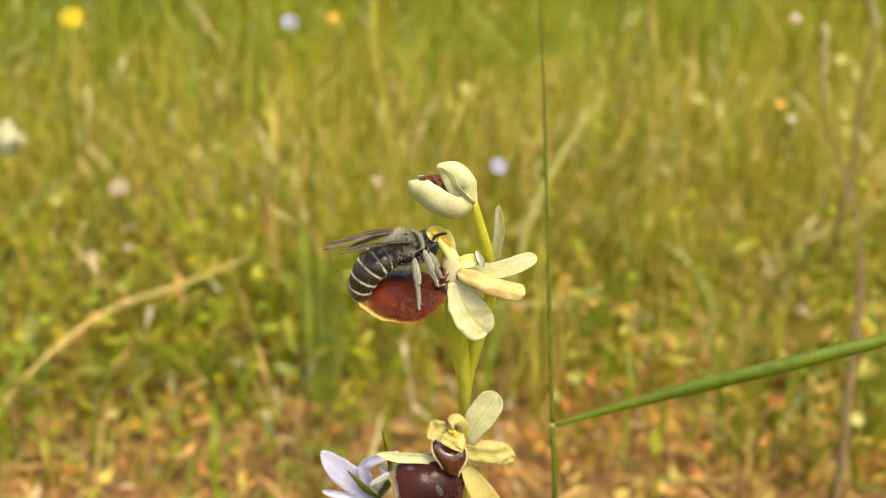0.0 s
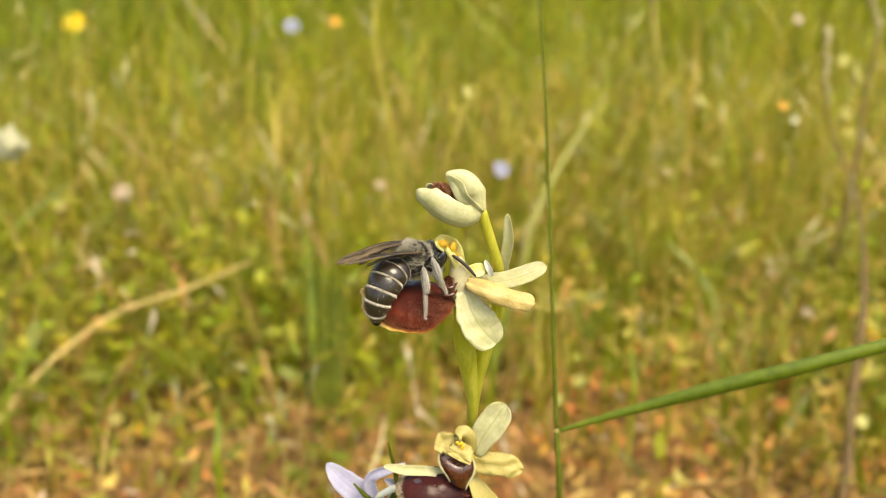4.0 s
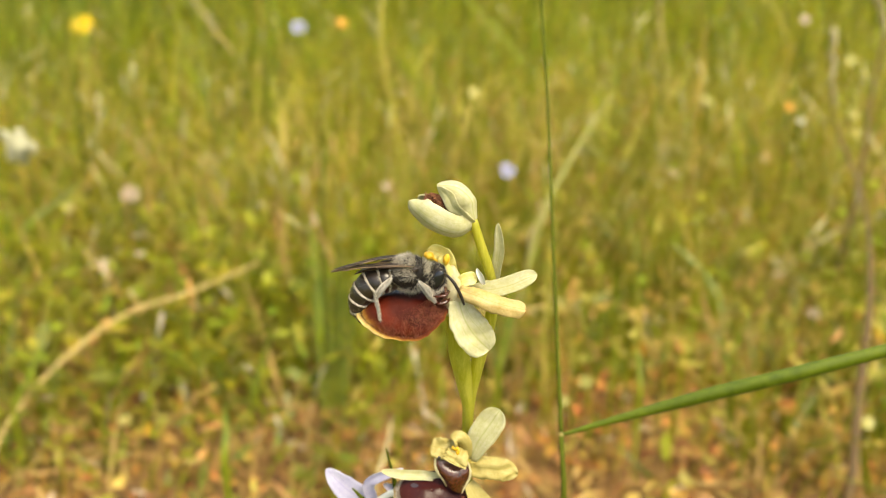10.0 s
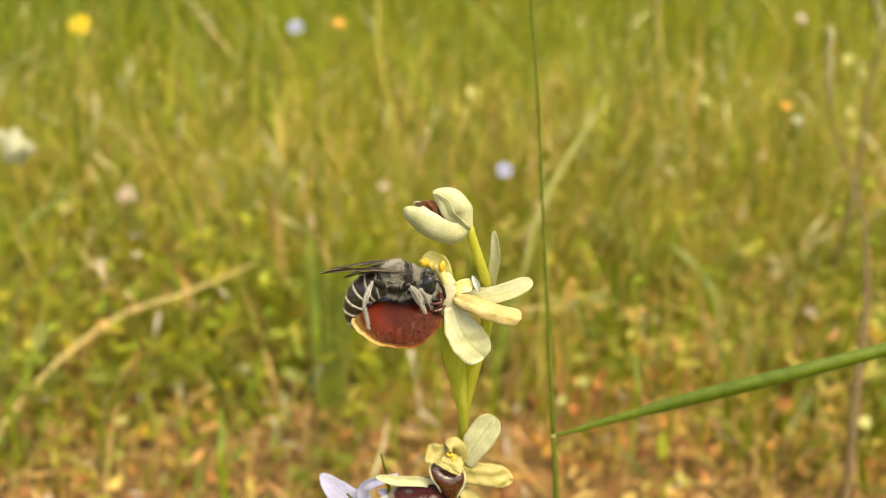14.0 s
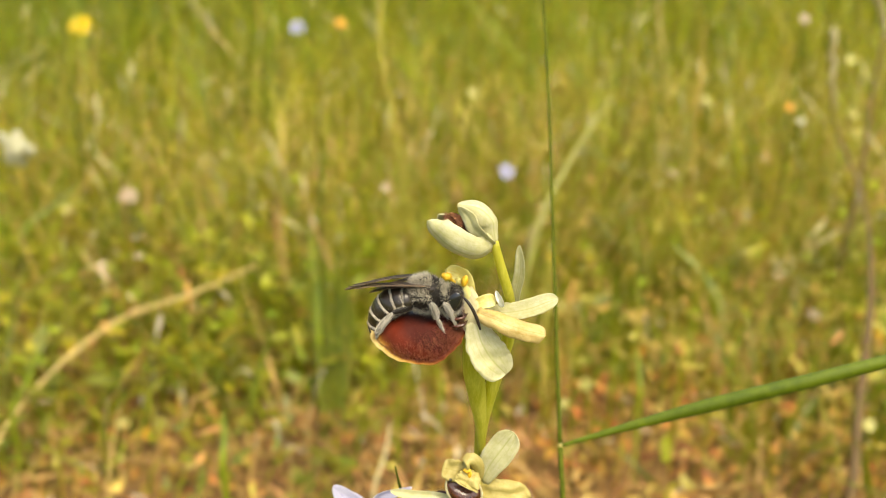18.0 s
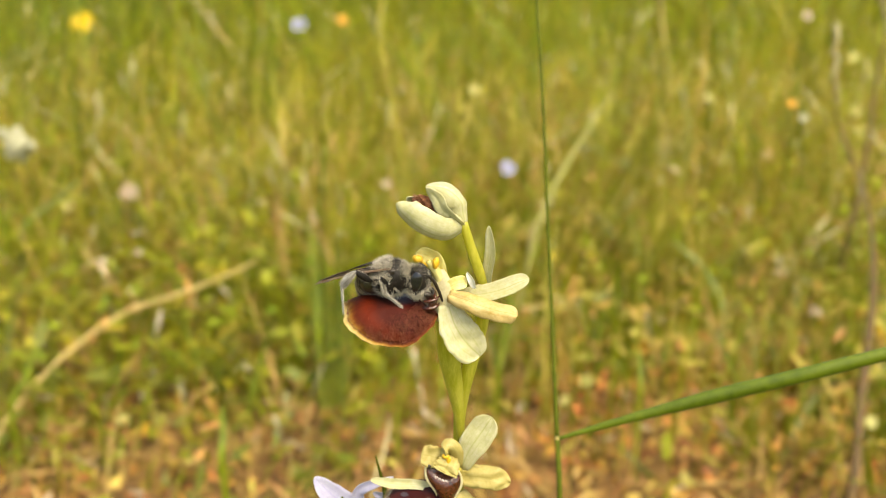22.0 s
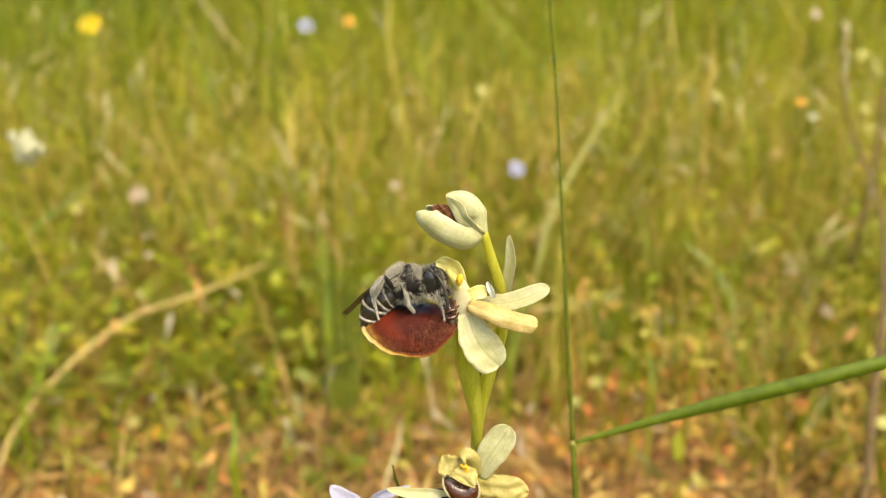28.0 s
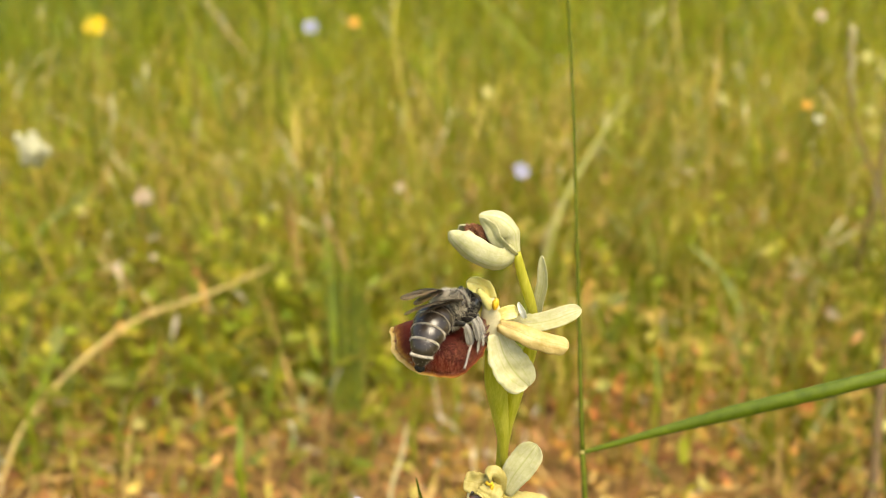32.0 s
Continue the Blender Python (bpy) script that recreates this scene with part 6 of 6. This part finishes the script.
    # knee, ankle and toe of the near legs, in millimetres as the orchid stands; the far legs mirror them
    stance = {
        "hindleg": [
            (0, (-3.3, -3.3, 221.5), (-2.9, -4.4, 218.6), (-2.7, -4.9, 215.4)),
            (1, (-4.9, -3.3, 221), (-4.7, -4.7, 218.1), (-3.2, -5, 215.3)),
            (2, (-5.9, -3.3, 220.5), (-5.8, -4.7, 217.6), (-3.6, -5, 215.3)),
            (3, (-5.1, -3.3, 220.6), (-5, -4, 217.5), (-3, -4.9, 215.2)),
            (3.5, (-3.3, -3.3, 221.5), (-2.9, -4.4, 218.6), (-2.7, -4.9, 215.4)),
            (5.5, (-3.3, -3.3, 221.5), (-2.9, -4.4, 218.6), (-2.7, -4.9, 215.4)),
            (6, (-5.3, -3.3, 220.7), (-4.9, -4.7, 217.9), (-3.1, -5, 215.2)),
            (7, (-7.9, -3.3, 222), (-9.6, -2.5, 219.5), (-8.1, -3, 216.8)),
            (9, (-8.4, -3.3, 222.7), (-10.8, -3, 220.6), (-9.9, -3.3, 217.5)),
            (10, (-6.1, -3.3, 221.4), (-8.2, -4.5, 219.3), (-7.7, -4.5, 216.1)),
            (11, (-7.7, -3.3, 221.2), (-8.6, -3.6, 218.2), (-8.2, -3.4, 215)),
            (13, (-7.7, -3.3, 221.5), (-8.7, -4.7, 218.8), (-8.4, -4.5, 215.6)),
            (14, (-7.9, -3.3, 221.9), (-9, -4.7, 219.2), (-8.5, -4.5, 216.1)),
            (17, (-7.3, -3.3, 222.1), (-9, -3.7, 219.5), (-8.1, -4.1, 216.4)),
            (18, (-8, -3.3, 219.5), (-9.9, -3.9, 217), (-9.9, -2.1, 214.4)),
            (18.3, (-8.5, -3.3, 222), (-10.4, -3.4, 219.4), (-9.9, -2.5, 216.4)),
            (19, (-8.5, -3.3, 222), (-10.4, -3.4, 219.4), (-9.9, -2.5, 216.4)),
            (20, (-8.2, -3.3, 222.6), (-10.1, -2.7, 220.1), (-10, -2.6, 216.9)),
            (22, (-8.9, -3.3, 222.7), (-10.8, -2.3, 220.3), (-10.7, -3, 217.2)),
            (25, (-8.7, -3.3, 222.6), (-10.5, -2.8, 220.1), (-10.3, -3.5, 217)),
            (28, (-7.8, -3.3, 223.4), (-9.3, -2.9, 220.5), (-8.7, -2.7, 217.4)),
            (28.4, (-6.9, -3.3, 221.6), (-8.4, -3.6, 219.1), (-7.8, -4.2, 216.2)),
            (29, (-7.3, -3.3, 219.8), (-6.9, -5.9, 218), (-5.8, -6.1, 215)),
            (30, (-6.2, -3.3, 220.2), (-5.5, -4.7, 217.4), (-4.1, -5.4, 214.7)),
            (31, (-4.3, -3.3, 218.9), (-4.4, -5.8, 216.9), (-3.6, -5.8, 213.8)),
            (32, (-1.9, -3.3, 219.7), (-1.2, -2.7, 216.6), (-1.9, -5.5, 215.2)),
        ],
        "midleg": [
            (0, (-2.1, -3.1, 222.5), (-1.2, -4, 220.1), (-0.4, -3, 217.7)),
            (1, (-3.7, -3.1, 221.8), (-2.4, -2.5, 219.5), (-1.4, -1.4, 217.2)),
            (2, (-2.3, -3.1, 220.5), (-1, -3, 218.2), (-0.2, -1.9, 215.8)),
            (3, (-3.1, -3.1, 220.7), (-2.9, -2.6, 218), (-1.8, -1.1, 216.1)),
            (3.5, (-2.1, -3.1, 222.5), (-1.2, -4, 220.1), (-0.4, -3, 217.7)),
            (5.5, (-2.1, -3.1, 222.5), (-1.2, -4, 220.1), (-0.4, -3, 217.7)),
            (6, (-3.3, -3.1, 220.6), (-2.4, -2.1, 218.3), (-2.1, -3.5, 216)),
            (7, (-3.6, -3.1, 221.6), (-3.1, -2, 219.2), (-1.6, -1.2, 217.1)),
            (8, (-5.2, -3.1, 221.8), (-5.1, -1.6, 219.5), (-4.6, -3, 217.3)),
            (9, (-5.2, -3.1, 221.1), (-4.2, -2.5, 218.7), (-3.4, -3.9, 216.5)),
            (10, (-2.9, -3.1, 220.8), (-1.4, -3.2, 218.6), (-0.6, -1.6, 216.6)),
            (13, (-3.2, -3.1, 221.4), (-1.9, -2.6, 219), (-0.6, -1.6, 216.9)),
            (17, (-3.6, -3.1, 220.3), (-2.8, -3.2, 217.7), (-3.9, -4.8, 215.8)),
            (18, (-3.5, -3.1, 220.9), (-2.7, -2.4, 218.4), (-1.6, -3.1, 216)),
            (18.3, (-5.9, -3.1, 221.3), (-5.4, -2.2, 218.8), (-3.4, -3, 217.2)),
            (19, (-5.9, -3.1, 221.3), (-5.4, -2.2, 218.8), (-3.4, -3, 217.2)),
            (22, (-6, -3.1, 221.8), (-5.6, -2.2, 219.3), (-3.6, -2.5, 217.5)),
            (25, (-5.8, -3.1, 221.6), (-5.2, -2.2, 219.1), (-3.3, -2.8, 217.3)),
            (28, (-5.5, -3.1, 221.8), (-5.1, -2.5, 219.2), (-4, -1.4, 216.9)),
            (29, (-2.1, -3.1, 219.6), (-1.5, -3.7, 217.1), (-0.8, -2.7, 214.7)),
            (30, (-4.5, -3.1, 221.8), (-4.2, -3, 219.1), (-3.2, -2.1, 216.7)),
            (31, (-1.7, -3.1, 220.7), (-0.9, -3.2, 218.2), (0.1, -1.8, 216.1)),
            (32, (-1, -3.1, 220.3), (-0.2, -3.3, 217.7), (-0.5, -2.8, 215.1)),
        ],
        "foreleg": [
            (0, (-1.4, -2.5, 221.9), (-0.6, -2.7, 219.9), (-0, -2.1, 218.3)),
            (1, (-1.4, -2.5, 220.7), (-0.3, -2, 218.9), (0.2, -1, 217.5)),
            (7, (-2, -2.5, 220.9), (-1, -3.2, 219.2), (-0.3, -2.3, 217.8)),
            (9, (-2.6, -2.5, 219.9), (-1.5, -1.8, 218.3), (-0.8, -0.8, 217)),
            (17, (-2, -2.5, 220.8), (-1, -2.3, 219), (-0.6, -2.6, 217.3)),
            (20, (-1.9, -2.5, 220.4), (-1, -2.4, 218.5), (-0.1, -1.7, 217.2)),
            (23, (-2.2, -2.5, 221), (-1.6, -1.9, 219), (-0.6, -1.5, 217.6)),
            (28, (-1.9, -2.5, 221.1), (-1.1, -2.4, 219.1), (-0.8, -2.8, 217.4)),
            (30, (-1, -2.5, 220.9), (-0.4, -2.6, 218.9), (0.2, -1.9, 217.3)),
            (32, (-0.5, -2.5, 220.4), (0.1, -3.5, 218.6), (0.2, -3.1, 216.9)),
        ],
    }
    hips = {"hindleg": (-1.1, 1.2, -0.9), "midleg": (0.2, 1.2, -1.1), "foreleg": (1.4, 1.0, -1.1)}
    times = sorted({r[0] for r in ride} | {t for t, _ in lean})
    for kind, side, thigh, upper, lower, end in legs:
        rows = [(t, [Vector(p) * MM for p in pts]) for t, *pts in stance[kind]]
        keys = ([], [], [])
        for t in times:
            inside = between(seats, t).inverted()
            knee, ankle, toe = [inside @ p for p in mixed(rows, t)]
            for p in (knee, ankle, toe):
                p.y *= -side
                p.z -= (0.0023 if side > 0 else 0.0)
            hip = Vector((hips[kind][0], side * hips[kind][1], hips[kind][2])) * MM
            first = aimed(knee - (knee - hip).normalized() * thigh * MM, knee)
            back = first.inverted()
            for rowlist, m in zip(keys, (first, back @ aimed(knee, ankle), back @ aimed(ankle, toe))):
                rowlist.append((t, m))
        for ob, rowlist in zip((upper, lower, end), keys):
            walk(ob, rowlist)
    # the near feeler is stretched forward, folded up beside the hood or raised
    root = Matrix.Translation(feelers[0].location)
    walk(feelers[0], [(t, root @ pose(0, 0, 0, 0, a, b)) for t, a, b in (
        (0, -108, -84), (0.5, -60, -40), (1, 0, 0), (3, -5, 0), (5.5, -84, -120), (6, 10, 60), (7, 0, 0), (8, 22, 0), (9, 5, 0), (10, 0, 0), (11, 20, 0), (12, 10, 75), (13, 10, 78), (14, 10, 70),
        (17, -8, 0), (18, 0, 0), (19, 2, 0), (20, 22, 5), (21, 10, 75), (25.5, 10, 78), (28, 35, 30), (29, 3, 0), (30, 5, 0), (31, 25, 0), (32, -84, -122))])
    # the pollen masses are pulled out of the hood while the bee works
    for mass, rows in ((pollinia[0], ((0, 0.9, 0.8, 0.2), (3, 0.8, 0.8, 0.2), (6, 0.6, 0.2, 0), (9, 0, 0.2, 0), (25, 0, 0.2, 0), (28, 1.0, 1.6, -0.6), (32, 1.2, 1.6, -0.6))),
                       (pollinia[1], ((0, -0.4, 1.6, 0), (3, -0.3, 1.4, 0), (6, 0, 0.2, 0), (25.5, 0, 0.2, 0), (28, 0.5, 0, -0.9), (29, 1.0, 0, -1.4), (32, 1.1, 0, -1.5)))):
        walk(mass, [(t, Matrix.Translation(Vector((x, y, z)) * MM)) for t, x, y, z in rows])
    # the wings lie folded, and spread as the bee turns round
    for group, side in ((near_wings, 1), (far_wings, -1)):
        for wing in group:
            root = Matrix.Translation(wing.location)
            walk(wing, [(t, root @ pose(0, 0, 0, c * (side > 0), a if side > 0 else b, near if side > 0 else -far)) for t, a, b, near, far, c in (
                (0, 20, 8, 8, 10, -8), (1, 2, 2, 0, 0, 22), (2, 3, 3, 2, 2, 30), (3, 3, 3, 2, 2, 26), (3.5, 12, 6, 4, 4, -6), (5.5, 22, 24, 0, -4, 0), (6, 3, 3, 0, 0, 8), (8, 4, 4, 0, 0, 8), (10, 5, 5, 0, 0, 8),
                (13, 7, 7, 0, 0, 4), (17, 7, 7, 0, 0, 4), (18, 4, 4, 0, 0, 6), (19, -1, -1, 3, 2, 16), (25.5, -1, -1, 3, 2, 16), (28, -8, -8, 0, 0, 10), (29, -4, -4, 4, 0, 10), (30, -2, -2, 2, 0, 8),
                (31, 0, 0, -10, 4, 6), (31.5, 4, 4, -8, 5, 4), (32, 26, 32, 6, -6, -10))])


motions()
